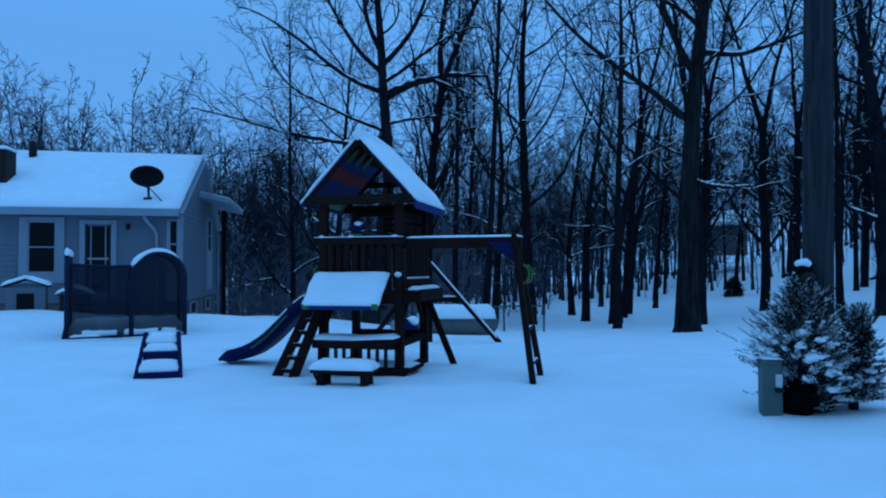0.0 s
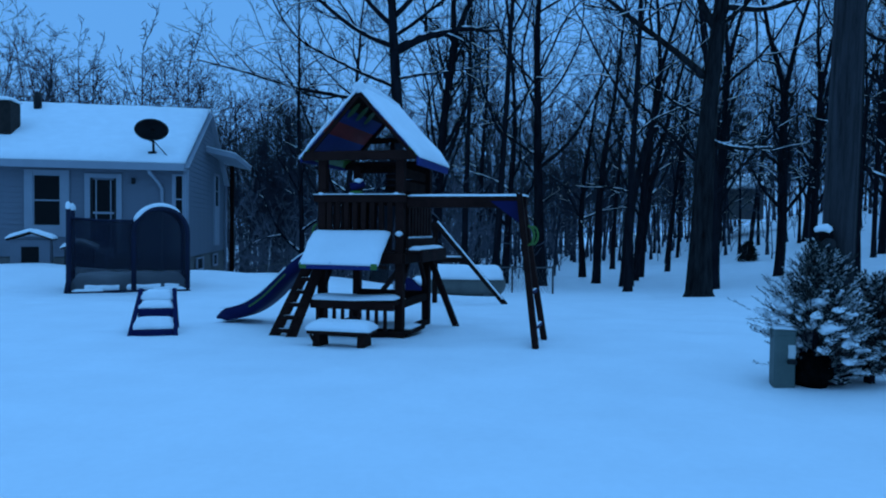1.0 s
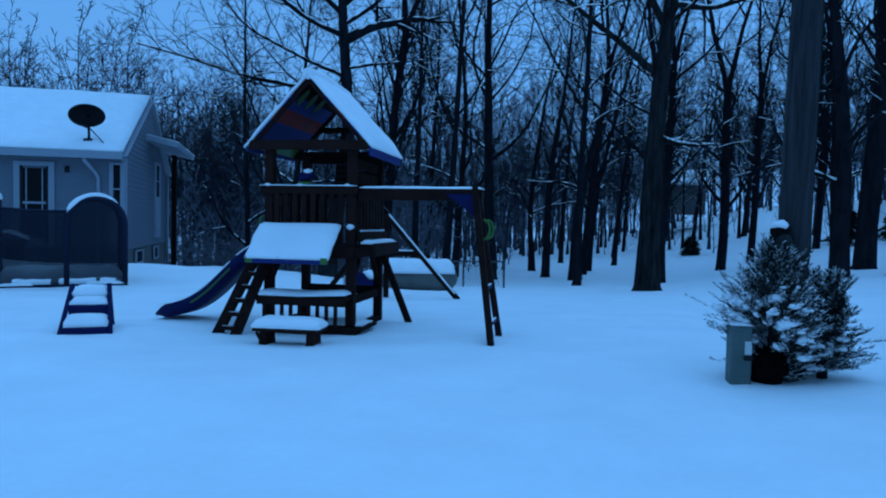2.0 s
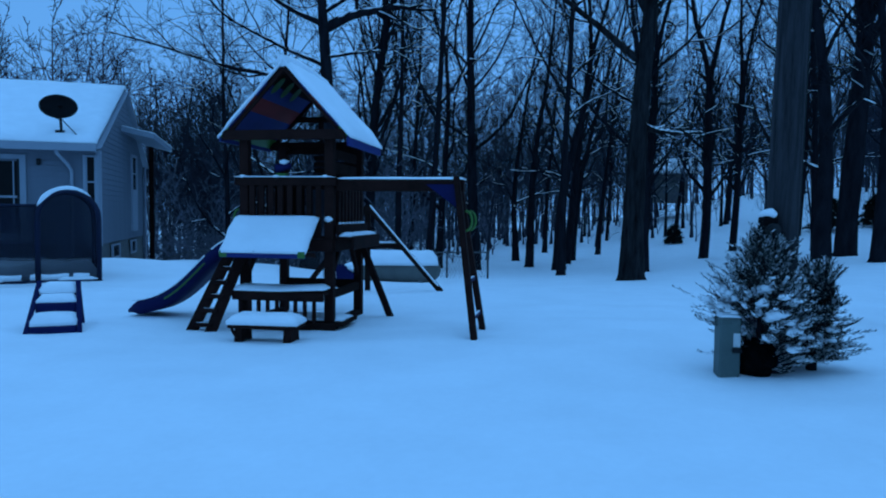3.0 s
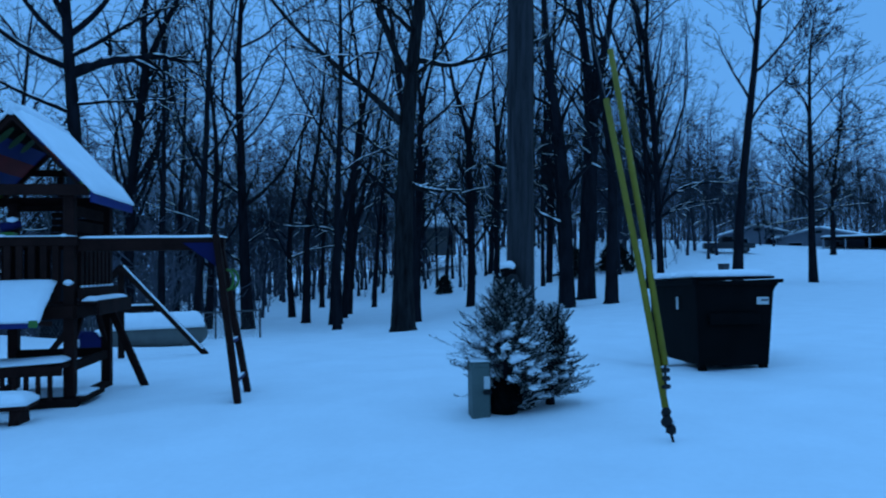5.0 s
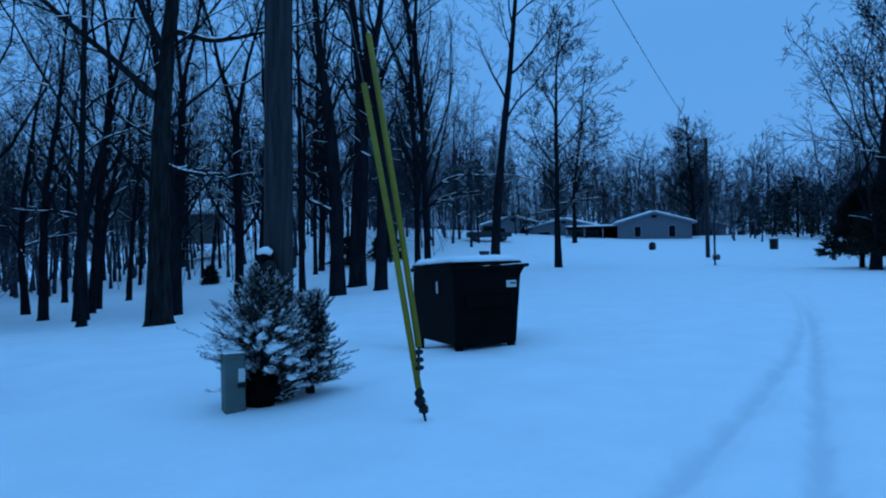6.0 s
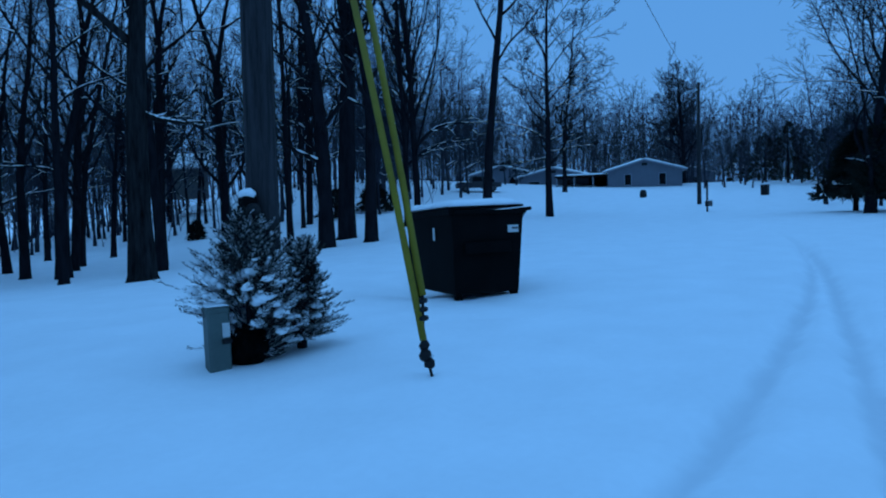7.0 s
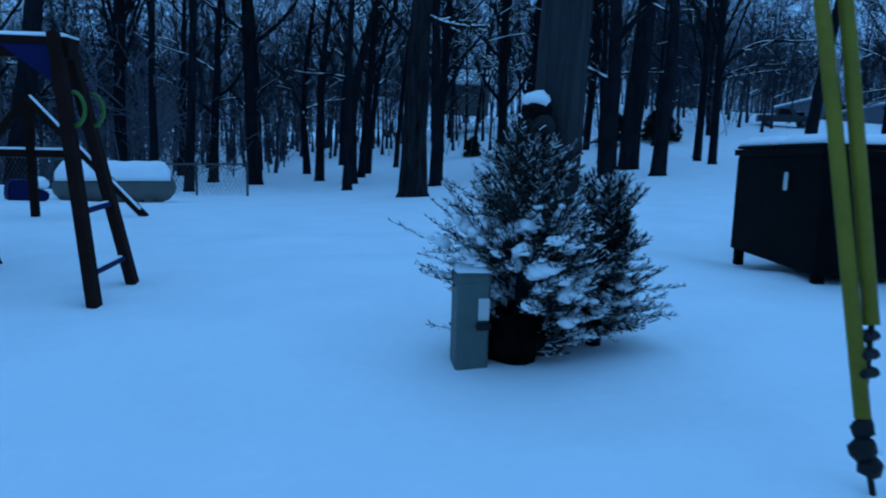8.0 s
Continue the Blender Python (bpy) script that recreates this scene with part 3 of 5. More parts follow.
def playset():
    s = thing("playset", PLAY, "dark-stained wooden playset with a snowy gabled roof, slide and swing beam", "playset")
    hw, dp = 0.54, 1.22
    # posts, skids and deck
    for x, y in ((-hw, 0), (hw, 0), (-hw, dp), (hw, dp)):
        part("post", box(x - 0.055, x + 0.055, y - 0.055, y + 0.055, -0.15, 2.28), WOOD, s)
    for x in (-hw, hw):
        part("skid", box(x - 0.05, x + 0.05, 0.055, dp - 0.055, -0.05, 0.05), DARK_WOOD, s)
    part("skid", box(-hw - 0.05, hw + 0.12, -0.16, -0.06, -0.04, 0.06), DARK_WOOD, s)
    for z in (0.98,):
        part("deck_beam", box(-hw - 0.05, hw + 0.05, -0.085, -0.055, z - 0.07, z + 0.07), WOOD, s)
        part("deck_beam", box(-hw - 0.05, hw + 0.05, dp + 0.055, dp + 0.085, z - 0.07, z + 0.07), WOOD, s)
        part("deck_beam", box(-hw - 0.085, -hw - 0.055, -0.05, dp + 0.05, z - 0.07, z + 0.07), WOOD, s)
        part("deck_beam", box(hw + 0.055, hw + 0.085, -0.05, dp + 0.05, z - 0.07, z + 0.07), WOOD, s)
    for i in range(9):
        y = 0.06 + i * 0.13
        part("deck_board", box(-hw - 0.05, hw + 0.05, y - 0.058, y + 0.058, 1.0, 1.025), WOOD, s)
    # upper rails and pickets
    for y0, y1 in ((-0.09, -0.057), (dp + 0.057, dp + 0.09)):
        part("rail", box(-hw - 0.1, hw + 0.1, y0, y1, 1.70, 1.80), WOOD, s)
        for i in range(8):
            x = -hw + 0.12 + i * 0.12
            part("picket", box(x - 0.033, x + 0.033, y0 + 0.004, y1 - 0.004, 1.08, 1.70, 0.004), WOOD, s)
    for x0, x1 in ((hw + 0.057, hw + 0.09), (-hw - 0.09, -hw - 0.057)):
        part("rail", box(x0, x1, -0.05, dp + 0.05, 1.70, 1.80), WOOD, s)
        for i in range(8):
            y = 0.12 + i * 0.14
            part("picket", box(x0 + 0.004, x1 - 0.004, y - 0.036, y + 0.036, 1.08, 1.70, 0.004), WOOD, s)
    part("rail_snow", snow_slab(-hw - 0.1, hw + 0.1, -0.095, -0.052, 1.80, 0.014, 3, 16, 3, edge=0.03), SNOW_CAP, s, smooth=True)
    for x in (-hw, -0.12, hw - 0.04):
        part("post_snow", lump((x, -0.07, 1.81), 0.036, x * 9 + 3, 0.55), SNOW_CAP, s, smooth=True)
    # dark plank wall behind the deck, under the eaves
    for i in range(5):
        z = 1.84 + i * 0.085
        part("back_board", box(-0.1 - 0.45 * (i == 4), hw - 0.06, dp - 0.03, dp, z, z + 0.07, 0.004), DARK_WOOD, s)
    part("side_board", box(hw - 0.03, hw, 0.1, dp - 0.1, 1.86, 2.0), DARK_WOOD, s)
    part("side_board", box(hw - 0.03, hw, 0.1, dp - 0.1, 2.04, 2.16), DARK_WOOD, s)
    # roof: two canvas slopes on a timber frame
    y0, y1, eave_z, peak_z, ow = -0.14, dp + 0.14, 2.26, 3.12, 0.80
    for y in (y0 + 0.02, y1 - 0.06):
        for sx in (-1, 1):
            part("rafter", prism([(sx * ow, eave_z), (sx * (ow - 0.055), eave_z - 0.005), (0, peak_z - 0.06), (0, peak_z)], y, y + 0.04), WOOD, s)
        part("cross_beam", box(-ow + 0.03, ow - 0.03, y - 0.031, y - 0.001, 2.24, 2.36), WOOD, s)
    slope = (peak_z - eave_z) / ow
    ln = math.hypot(ow, peak_z - eave_z)
    # stripes of cloth: blue, red, blue, with green at the foot and near the peak
    bands = ((0.0, 0.14, GREEN_PLASTIC), (0.14, 0.40, BLUE_VINYL), (0.40, 0.58, RED_CLOTH), (0.58, 0.76, BLUE_VINYL), (0.76, 1.0, DARK_WOOD))
    for sx in (-1, 1):
        for a, b, m in bands:
            pts = [(sx * ow * (1 - t), eave_z + (peak_z - eave_z) * t + o) for t, o in ((a, 0.004), (b, 0.004), (b, 0.018), (a, 0.018))]
            part("roof_panel", prism(pts, y0, y1), m, s)
        for k in range(3):
            t = 0.80 + 0.0 * k
            c = Vector((sx * ow * (1 - t), 0.1 + k * 0.3, eave_z + (peak_z - eave_z) * t - 0.03))
            d = Vector((-sx * ow, 0, peak_z - eave_z)).normalized()
            leaf = bmesh.new()
            ring = [leaf.verts.new(c + d * (0.13 * math.cos(q)) + Vector((0, 0.075 * math.sin(q), 0))) for q in [i * math.pi / 5 for i in range(10)]]
            leaf.faces.new(ring)
            bmesh.ops.solidify(leaf, geom=leaf.faces[:], thickness=0.008)
            part("leaf_shape", leaf, GREEN_PLASTIC, s, "green leaf-shaped cloth patch")
        drop = 0.09 if sx > 0 else 0.035
        part("eave_strip", prism([(sx * (ow - 0.01), eave_z - drop), (sx * (ow + 0.012), eave_z - drop), (sx * (ow + 0.012), eave_z + 0.03), (sx * (ow - 0.01), eave_z + 0.03)], y0, y1), BLUE_VINYL, s, "blue cloth hem")
        lift = (lambda x, y, sx=sx: slope * (ow - abs(x)))
        x_in, x_out = (0.0, ow + 0.03)
        xa, xb = sorted((sx * x_in, sx * x_out))
        part("roof_snow", snow_slab(xa, xb, y0 - 0.02, y1 + 0.02, eave_z + 0.035, 0.10, 5 + sx, 18, 14, lift, 0.10), SNOW_CAP, s, "thick settled snow", True)
    part("ridge_snow", tube([(0, y0 - 0.01, peak_z + 0.05), (0, 0.3, peak_z + 0.075), (0, 0.8, peak_z + 0.06), (0, y1 + 0.01, peak_z + 0.05)], [0.07, 0.085, 0.08, 0.065], 10), SNOW_CAP, s, smooth=True)
    part("collar_tie", box(-0.36, 0.36, dp - 0.02, dp + 0.02, 2.62, 2.70), DARK_WOOD, s)
    part("king_post", box(-0.035, 0.035, dp - 0.018, dp + 0.018, 2.36, 2.62), DARK_WOOD, s)
    # the small snowy awning in front
    a0, a1, za, zb = -0.09, -0.50, 1.26, 0.90
    part("awning_panel", moved(prism([(0, 0), (0, 0.02), (1, 0.02), (1, 0)], -0.62, 0.42), Matrix(((0, 1, 0, 0), (a1 - a0, 0, 0, a0), (zb - za, 0, 1, za), (0, 0, 0, 1)))), DARK_WOOD, s)
    part("awning_hem", box(-0.62, 0.42, a1 - 0.02, a1, zb - 0.05, zb + 0.035), BLUE_VINYL, s, "blue cloth hem")
    for x in (-0.62, 0.33):
        part("hem_tab", box(x, x + 0.09, a1 - 0.028, a1 - 0.021, zb - 0.045, zb + 0.03), GREEN_PLASTIC, s, "green tab")
    part("awning_snow", snow_slab(-0.63, 0.43, a1 - 0.03, a0, zb + 0.03, 0.085, 9, 18, 12, lambda x, y: (y - a1) / (a0 - a1) * (za - zb), 0.08), SNOW_CAP, s, "thick settled snow", True)
    for x in (-0.56, 0.36):
        part("awning_bracket", plank((x, -0.06, 0.86), (x, a1 + 0.02, 0.90), 0.05, 0.05), WOOD, s)
    # side shelf with snow
    part("shelf_rail", box(hw + 0.09, hw + 0.125, -0.05, dp + 0.02, 1.12, 1.24), WOOD, s)
    part("shelf", box(hw + 0.09, hw + 0.29, -0.06, dp - 0.1, 1.06, 1.09), WOOD, s)
    part("shelf_rail", box(hw + 0.29, hw + 0.32, -0.07, dp - 0.08, 0.94, 1.10), WOOD, s)
    part("shelf_snow", snow_slab(hw + 0.13, hw + 0.29, -0.04, dp - 0.12, 1.09, 0.05, 12, 6, 16, edge=0.05), SNOW_CAP, s, smooth=True)
    part("post_snow", lump((hw, -0.06, 1.30), 0.055, 4, 0.6), SNOW_CAP, s, smooth=True)
    for i in range(9):
        part("snow_lump", lump((hw + 0.108, 0.06 + i * 0.125, 1.25), 0.022, i, 0.8, 1), SNOW_CAP, s)
    # table and lattice below
    part("table_top", box(-hw - 0.04, hw + 0.02, -0.26, 0.08, 0.40, 0.44), WOOD, s)
    part("table_rail", box(-hw - 0.04, hw + 0.02, -0.30, -0.265, 0.33, 0.43), WOOD, s)
    part("table_snow", snow_slab(-hw - 0.05, hw + 0.02, -0.30, 0.07, 0.44, 0.06, 15, 18, 8, lambda x, y: 0.05 * max(0, x), 0.1), SNOW_CAP, s, smooth=True)
    for i in range(9):
        x = -hw + 0.06 + i * 0.115
        part("picket", box(x - 0.022, x + 0.022, -0.293, -0.262, 0.08, 0.33, 0.004), WOOD, s)
    part("cross_bar", box(-hw, hw, dp - 0.03, dp + 0.03, 0.34, 0.46), DARK_WOOD, s)
    part("cross_bar", box(hw - 0.03, hw + 0.03, 0.06, dp - 0.06, 0.33, 0.43), DARK_WOOD, s)
    part("low_board", box(-hw + 0.06, hw + 0.2, -0.12, 0.5, 0.02, 0.06), DARK_WOOD, s)
    part("low_board_snow", snow_slab(-0.1, hw + 0.15, 0.02, 0.46, 0.06, 0.05, 21, 8, 6), SNOW_CAP, s, smooth=True)
    part("peak_snow", lump((0.12, dp, 0.52), 0.10, 7, 0.9), SNOW_CAP, s, smooth=True)
    for x, y in ((hw, 0), (-hw, 0)):
        part("knee_brace", plank((x, 0.35, 0.92), (x, 0.05, 0.60), 0.05, 0.06), WOOD, s)
    part("knee_brace", plank((hw, dp - 0.35, 0.92), (hw, dp - 0.05, 0.55), 0.05, 0.07), WOOD, s)
    part("side_brace", plank((hw + 0.06, dp - 0.08, 0.98), (hw + 0.52, dp - 0.2, -0.05), 0.05, 0.09), WOOD, s)
    # ladder
    for dx in (0, 0.24):
        part("ladder_rail", plank((-0.97 + dx, -0.55, -0.05), (-0.66 + dx * 0.62, -0.06, 0.98), 0.045, 0.13, up=(1, 0.4, 0)), WOOD, s)
    for i in range(6):
        t = 0.1 + i * 0.155
        a = Vector((-0.97, -0.55, -0.05)).lerp(Vector((-0.66, -0.06, 0.98)), t)
        b = Vector((-0.73, -0.55, -0.05)).lerp(Vector((-0.66 + 0.149, -0.06, 0.98)), t)
        part("ladder_step", plank(a, b, 0.12, 0.05, up=(0, 0, 1)), WOOD, s)
        part("step_snow", plank(a.lerp(b, 0.1) + Vector((0, 0.0, 0.02)), b.lerp(a, 0.15) + Vector((0, 0.0, 0.02)), 0.05, 0.012, bevel=0.005), SNOW_CAP, s)
    # slide: a bent chute with raised rims
    path = []
    for i in range(19):
        t = i / 18
        x = -0.60 - 1.66 * t
        z = 0.93 - 0.86 * (ease(0.02, 0.92, t)) + 0.03 * math.sin(t * 9)
        path.append((x, z - 0.02 * (t > 0.95)))
    ch = bmesh.new()
    rows = []
    for i, (x, z) in enumerate(path):
        sec = ((-0.21, 0.11), (-0.24, 0.12), (-0.245, 0.04), (-0.22, -0.065), (0.22, -0.065), (0.245, 0.04), (0.24, 0.12), (0.21, 0.11), (0.18, 0.005), (-0.18, 0.005))
        k = (1, 0.6, 0.2)[max(0, i - 16)] if i > 15 else 1
        rows.append([ch.verts.new((x, 0.36 + dy * (0.7 + 0.3 * k), z + dz * k)) for dy, dz in sec])
    for a, b in zip(rows, rows[1:]):
        for k in range(10):
            ch.faces.new((a[k], a[(k + 1) % 10], b[(k + 1) % 10], b[k]))
    ch.faces.new(rows[0]), ch.faces.new(rows[-1][::-1])
    bmesh.ops.recalc_face_normals(ch, faces=ch.faces[:])
    slide = part("slide", ch, BLUE_PLASTIC, s, "blue moulded plastic slide", True)
    seam = bmesh.new()
    tube([(x, 0.115, z + 0.03) for x, z in path[6:13]], 0.012, 6, seam)
    part("edge_strip", seam, GREEN_PLASTIC, slide, "pale green edge strip")
    lay = bmesh.new()
    for i in range(0, 16, 3):
        tube([(x, 0.121, z + 0.125) for x, z in path[i:i + 3]], 0.010, 6, lay)
    tagged(part("snow_ridge", lay, SNOW_CAP, slide), kind="stuff")
    # swing beam and its A-frame
    part("swing_beam", box(hw + 0.09, 2.16, -0.03, 0.13, 1.64, 1.78), WOOD, s)
    part("beam_snow", snow_slab(hw + 0.1, 2.17, -0.035, 0.135, 1.78, 0.028, 31, 30, 4, edge=0.05), SNOW_CAP, s, smooth=True)
    for sy, foot in ((-1, (2.35, -0.33, -0.12)), (1, (2.37, 0.42, -0.12))):
        part("frame_leg", plank((2.08, 0.05 + sy * 0.09, 1.80), foot, 0.07, 0.115, up=(0, 1, 0)), WOOD, s)
        hd = bmesh.new()
        base = Vector((2.08, 0.05 + sy * 0.09, 1.80)).lerp(Vector(foot), 0.26)
        tube([base + Vector((0.05 + 0.075 * math.sin(q), 0, -0.115 * math.cos(q))) for q in [math.pi * k / 8 for k in range(9)]], 0.014, 8, hd)
        part("hand_grip", hd, GREEN_PLASTIC, s, "green plastic hand grip", True)
    for t in (0.62, 0.84):
        a = Vector((2.08, -0.04, 1.80)).lerp(Vector((2.35, -0.33, -0.12)), t)
        b = Vector((2.08, 0.14, 1.80)).lerp(Vector((2.37, 0.42, -0.12)), t)
        part("frame_rung", plank(a, b, 0.045, 0.04), BLUE_PLASTIC, s, "blue climbing rung")
        part("rung_snow", plank(a.lerp(b, 0.15) + Vector((0, 0, 0.024)), b.lerp(a, 0.15) + Vector((0, 0, 0.024)), 0.03, 0.012, bevel=0.004), SNOW_CAP, s)
    part("beam_bracket", prism([(1.72, 1.72), (2.12, 1.72), (2.12, 1.42)], -0.045, -0.032), BLUE_PLASTIC, s, "blue triangular bracket")
    part("beam_bracket", prism([(1.72, 1.72), (2.12, 1.72), (2.12, 1.42)], 0.132, 0.145), BLUE_PLASTIC, s, "blue triangular bracket")
    # green grips by the deck and a toy telescope on the rail
    for x, y in ((-hw - 0.08, -0.02), (-hw - 0.08, 0.45)):
        hd = bmesh.new()
        tube([Vector((x - 0.06 * math.sin(q), y, 1.30 - 0.11 * math.cos(q))) for q in [math.pi * k / 8 for k in range(9)]], 0.014, 8, hd)
        part("hand_grip", hd, GREEN_PLASTIC, s, "green plastic hand grip", True)
    scope = part("telescope_mount", box(-0.14, 0.0, -0.06, 0.06, 1.80, 1.85, 0.015), GREEN_PLASTIC, s, "green plastic mount")
    part("telescope", tube([(-0.15, -0.02, 1.90), (-0.04, 0.02, 1.93), (0.03, 0.04, 1.95)], [0.055, 0.05, 0.04], 10), BLUE_PLASTIC, scope, "blue toy telescope", True)
    part("telescope_snow", lump((-0.05, 0.02, 1.985), 0.06, 2, 0.6), SNOW_CAP, scope, smooth=True)
    return s


playset()


def bench():
    b = thing("bench", pose(-1.34, 8.34, ground_z(-1.34, 8.3) - 0.02, 0, 0, -14), "low dark wooden bench heaped with snow before the playset", "bench")
    part("seat", box(-0.38, 0.38, -0.17, 0.17, 0.17, 0.21), WOOD, b)
    for x in (-0.27, 0.27):
        part("leg", prism([(x - 0.05, -0.08), (x + 0.05, -0.08), (x + 0.035, 0.17), (x - 0.035, 0.17)], -0.14, 0.14), WOOD, b)
        part("leg_brace", plank((x * 1.25, -0.15, 0.165), (x * 1.0, -0.15, 0.05), 0.03, 0.03), WOOD, b)
    part("seat_snow", snow_slab(-0.385, 0.385, -0.18, 0.18, 0.21, 0.11, 41, 16, 10, edge=0.13), SNOW_CAP, b, "thick rounded snow", True)


bench()


def toy_steps():
    x, y = -3.77, 9.05
    t = thing("toy_slide", pose(x, y, ground_z(x, y) - 0.03, 0, 0, 14), "small blue plastic toddler slide buried in snow", "toy slide")
    for sx in (-1, 1):
        part("side_rail", plank((sx * 0.27, -0.30, -0.04), (sx * 0.20, 0.30, 0.56), 0.022, 0.055, up=(1, 0, 0)), BLUE_PLASTIC, t)
        part("back_leg", plank((sx * 0.23, 0.42, -0.04), (sx * 0.20, 0.28, 0.54), 0.04, 0.05), BLUE_PLASTIC, t)
    part("step", box(-0.235, 0.235, -0.24, -0.08, 0.0, 0.10, 0.02), BLUE_PLASTIC, t)
    part("step_snow", snow_slab(-0.23, 0.23, -0.22, 0.06, 0.10, 0.13, 51, 10, 8, edge=0.07), SNOW_CAP, t, smooth=True)
    part("step", box(-0.21, 0.21, 0.02, 0.16, 0.20, 0.33, 0.02), BLUE_PLASTIC, t)
    part("step_snow", snow_slab(-0.205, 0.205, 0.04, 0.30, 0.33, 0.10, 52, 10, 8, edge=0.07), SNOW_CAP, t, smooth=True)
    part("platform", box(-0.19, 0.19, 0.20, 0.40, 0.36, 0.42, 0.02), BLUE_PLASTIC, t)
    part("platform_snow", snow_slab(-0.19, 0.19, 0.18, 0.46, 0.42, 0.12, 55, 10, 8, edge=0.08), SNOW_CAP, t, smooth=True)


toy_steps()


def net_enclosure():
    x, y = -6.6, 15.15
    n = thing("play_enclosure", pose(x, y, ground_z(x, y) - 0.05, 0, 0, 23), "navy netted play enclosure with an arched end and snow on top", "play enclosure")
    w, d = 1.12, 0.65
    part("base_rim", box(-w - 0.04, w + 0.04, -d - 0.04, d + 0.04, -0.05, 0.10, 0.04), NAVY, n, "padded navy rim")
    part("floor_snow", snow_slab(-w, w, -d, d, 0.10, 0.30, 61, 18, 12, edge=0.2), SNOW_CAP, n, smooth=True)
    for yy in (-d - 0.06, d + 0.02):
        part("rim_snow", snow_slab(-w * 0.95, -w * 0.45, yy, yy + 0.14, 0.09, 0.05, 63, 8, 4, edge=0.05), SNOW_CAP, n, smooth=True)
        part("rim_snow", snow_slab(w * 0.35, w * 0.95, yy, yy + 0.14, 0.09, 0.06, 64, 8, 4, edge=0.05), SNOW_CAP, n, smooth=True)
    for px in (-w,):
        for yy in (-d, d):
            part("corner_post", tube([(px - 0.05, yy, -0.05), (px, yy, 0.3), (px, yy, 1.78)], [0.06, 0.05, 0.045], 10), NAVY, n, smooth=True)
            part("post_snow", lump((px, yy, 1.78), 0.055, 3, 1.8), SNOW_CAP, n, smooth=True)
    ax, aw = 0.58, 0.52
    for yy in (-d, d):
        pts = [(ax - aw, yy, 0.1)] + [(ax - aw * math.cos(q), yy, 1.28 + aw * math.sin(q)) for q in [math.pi * k / 12 for k in range(13)]] + [(ax + aw, yy, 0.1)]
        part("arch_tube", tube(pts, 0.05, 10), NAVY, n, smooth=True)
        cap = [(ax - aw * math.cos(q), yy, 1.33 + aw * math.sin(q)) for q in [math.pi * (0.10 + 0.66 * k / 12) for k in range(13)]]
        part("arch_snow", tube(cap, [0.03, 0.05, 0.06, 0.06, 0.055, 0.05, 0.05, 0.05, 0.05, 0.045, 0.04, 0.03, 0.015], 8), SNOW_CAP, n, smooth=True)
        net = bmesh.new()
        ring = [net.verts.new(p) for p in pts]
        net.faces.new(ring)
        part("arch_net", net, NET, n, "sheer navy netting")
        net = bmesh.new()
        net.faces.new([net.verts.new(p) for p in ((-w, yy, 0.1), (ax - aw, yy, 0.1), (ax - aw, yy, 1.50), (-w, yy, 1.55))])
        part("side_net", net, NET, n, "sheer navy netting")
        part("top_tube", tube([(-w, yy, 1.56), (-0.5, yy, 1.52), (ax - aw, yy, 1.52)], 0.022, 8), NAVY, n, smooth=True)
    for px in (-w, ax + aw):
        net = bmesh.new()
        net.faces.new([net.verts.new(p) for p in ((px, -d, 0.1), (px, d, 0.1), (px, d, 1.3), (px, -d, 1.3))])
        part("end_net", net, NET, n, "sheer navy netting")
    hood = bmesh.new()
    prev = None
    for k in range(13):
        q = math.pi * k / 12
        p = (ax - aw * math.cos(q), 1.28 + aw * math.sin(q))
        cur = [hood.verts.new((p[0], -d, p[1])), hood.verts.new((p[0], d, p[1]))]
        if prev:
            hood.faces.new((prev[0], cur[0], cur[1], prev[1]))
        prev = cur
    part("hood", hood, NET, n, "sheer navy netting")


net_enclosure()

# ---- the house ----
HOUSE = pose(-7.15, 20.4, 0.0, 0, 0, 7.8)


def window(parent, name, x0, x1, z0, z1, face="f", trim=0.16, sash=True, below=0.0):
    """A window unit; face f: on the front wall (y = 0), s: on the end wall (x = 0)."""
    u = bpy.data.objects.new(name, None)
    scene.collection.objects.link(u)
    u.parent = parent
    if face == "s":
        u.matrix_local = pose(0, 0, 0, 0, 0, 90)
    zb = z0 - trim - below
    part("frame", box(x0 - trim, x0, -0.07, -0.004, zb, z1 + trim * 0.7), TRIM, u)
    part("frame", box(x1, x1 + trim, -0.07, -0.004, zb, z1 + trim * 0.7), TRIM, u)
    part("frame", box(x0, x1, -0.07, -0.004, z1, z1 + trim * 0.7), TRIM, u)
    part("sill", box(x0, x1, -0.08, -0.004, zb, z0), TRIM, u)
    part("pane", box(x0, x1, -0.036, -0.026, z0, z1, 0), GLASS, u)
    if sash:
        zm = (z0 + z1) / 2
        part("sash_bar", box(x0, x1, -0.054, -0.037, zm - 0.02, zm + 0.02), TRIM, u)
    for a, b in ((x0, x0 + 0.03), (x1 - 0.03, x1)):
        part("sash_bar", box(a, b, -0.05, -0.037, z0, z1), TRIM, u)
    return u


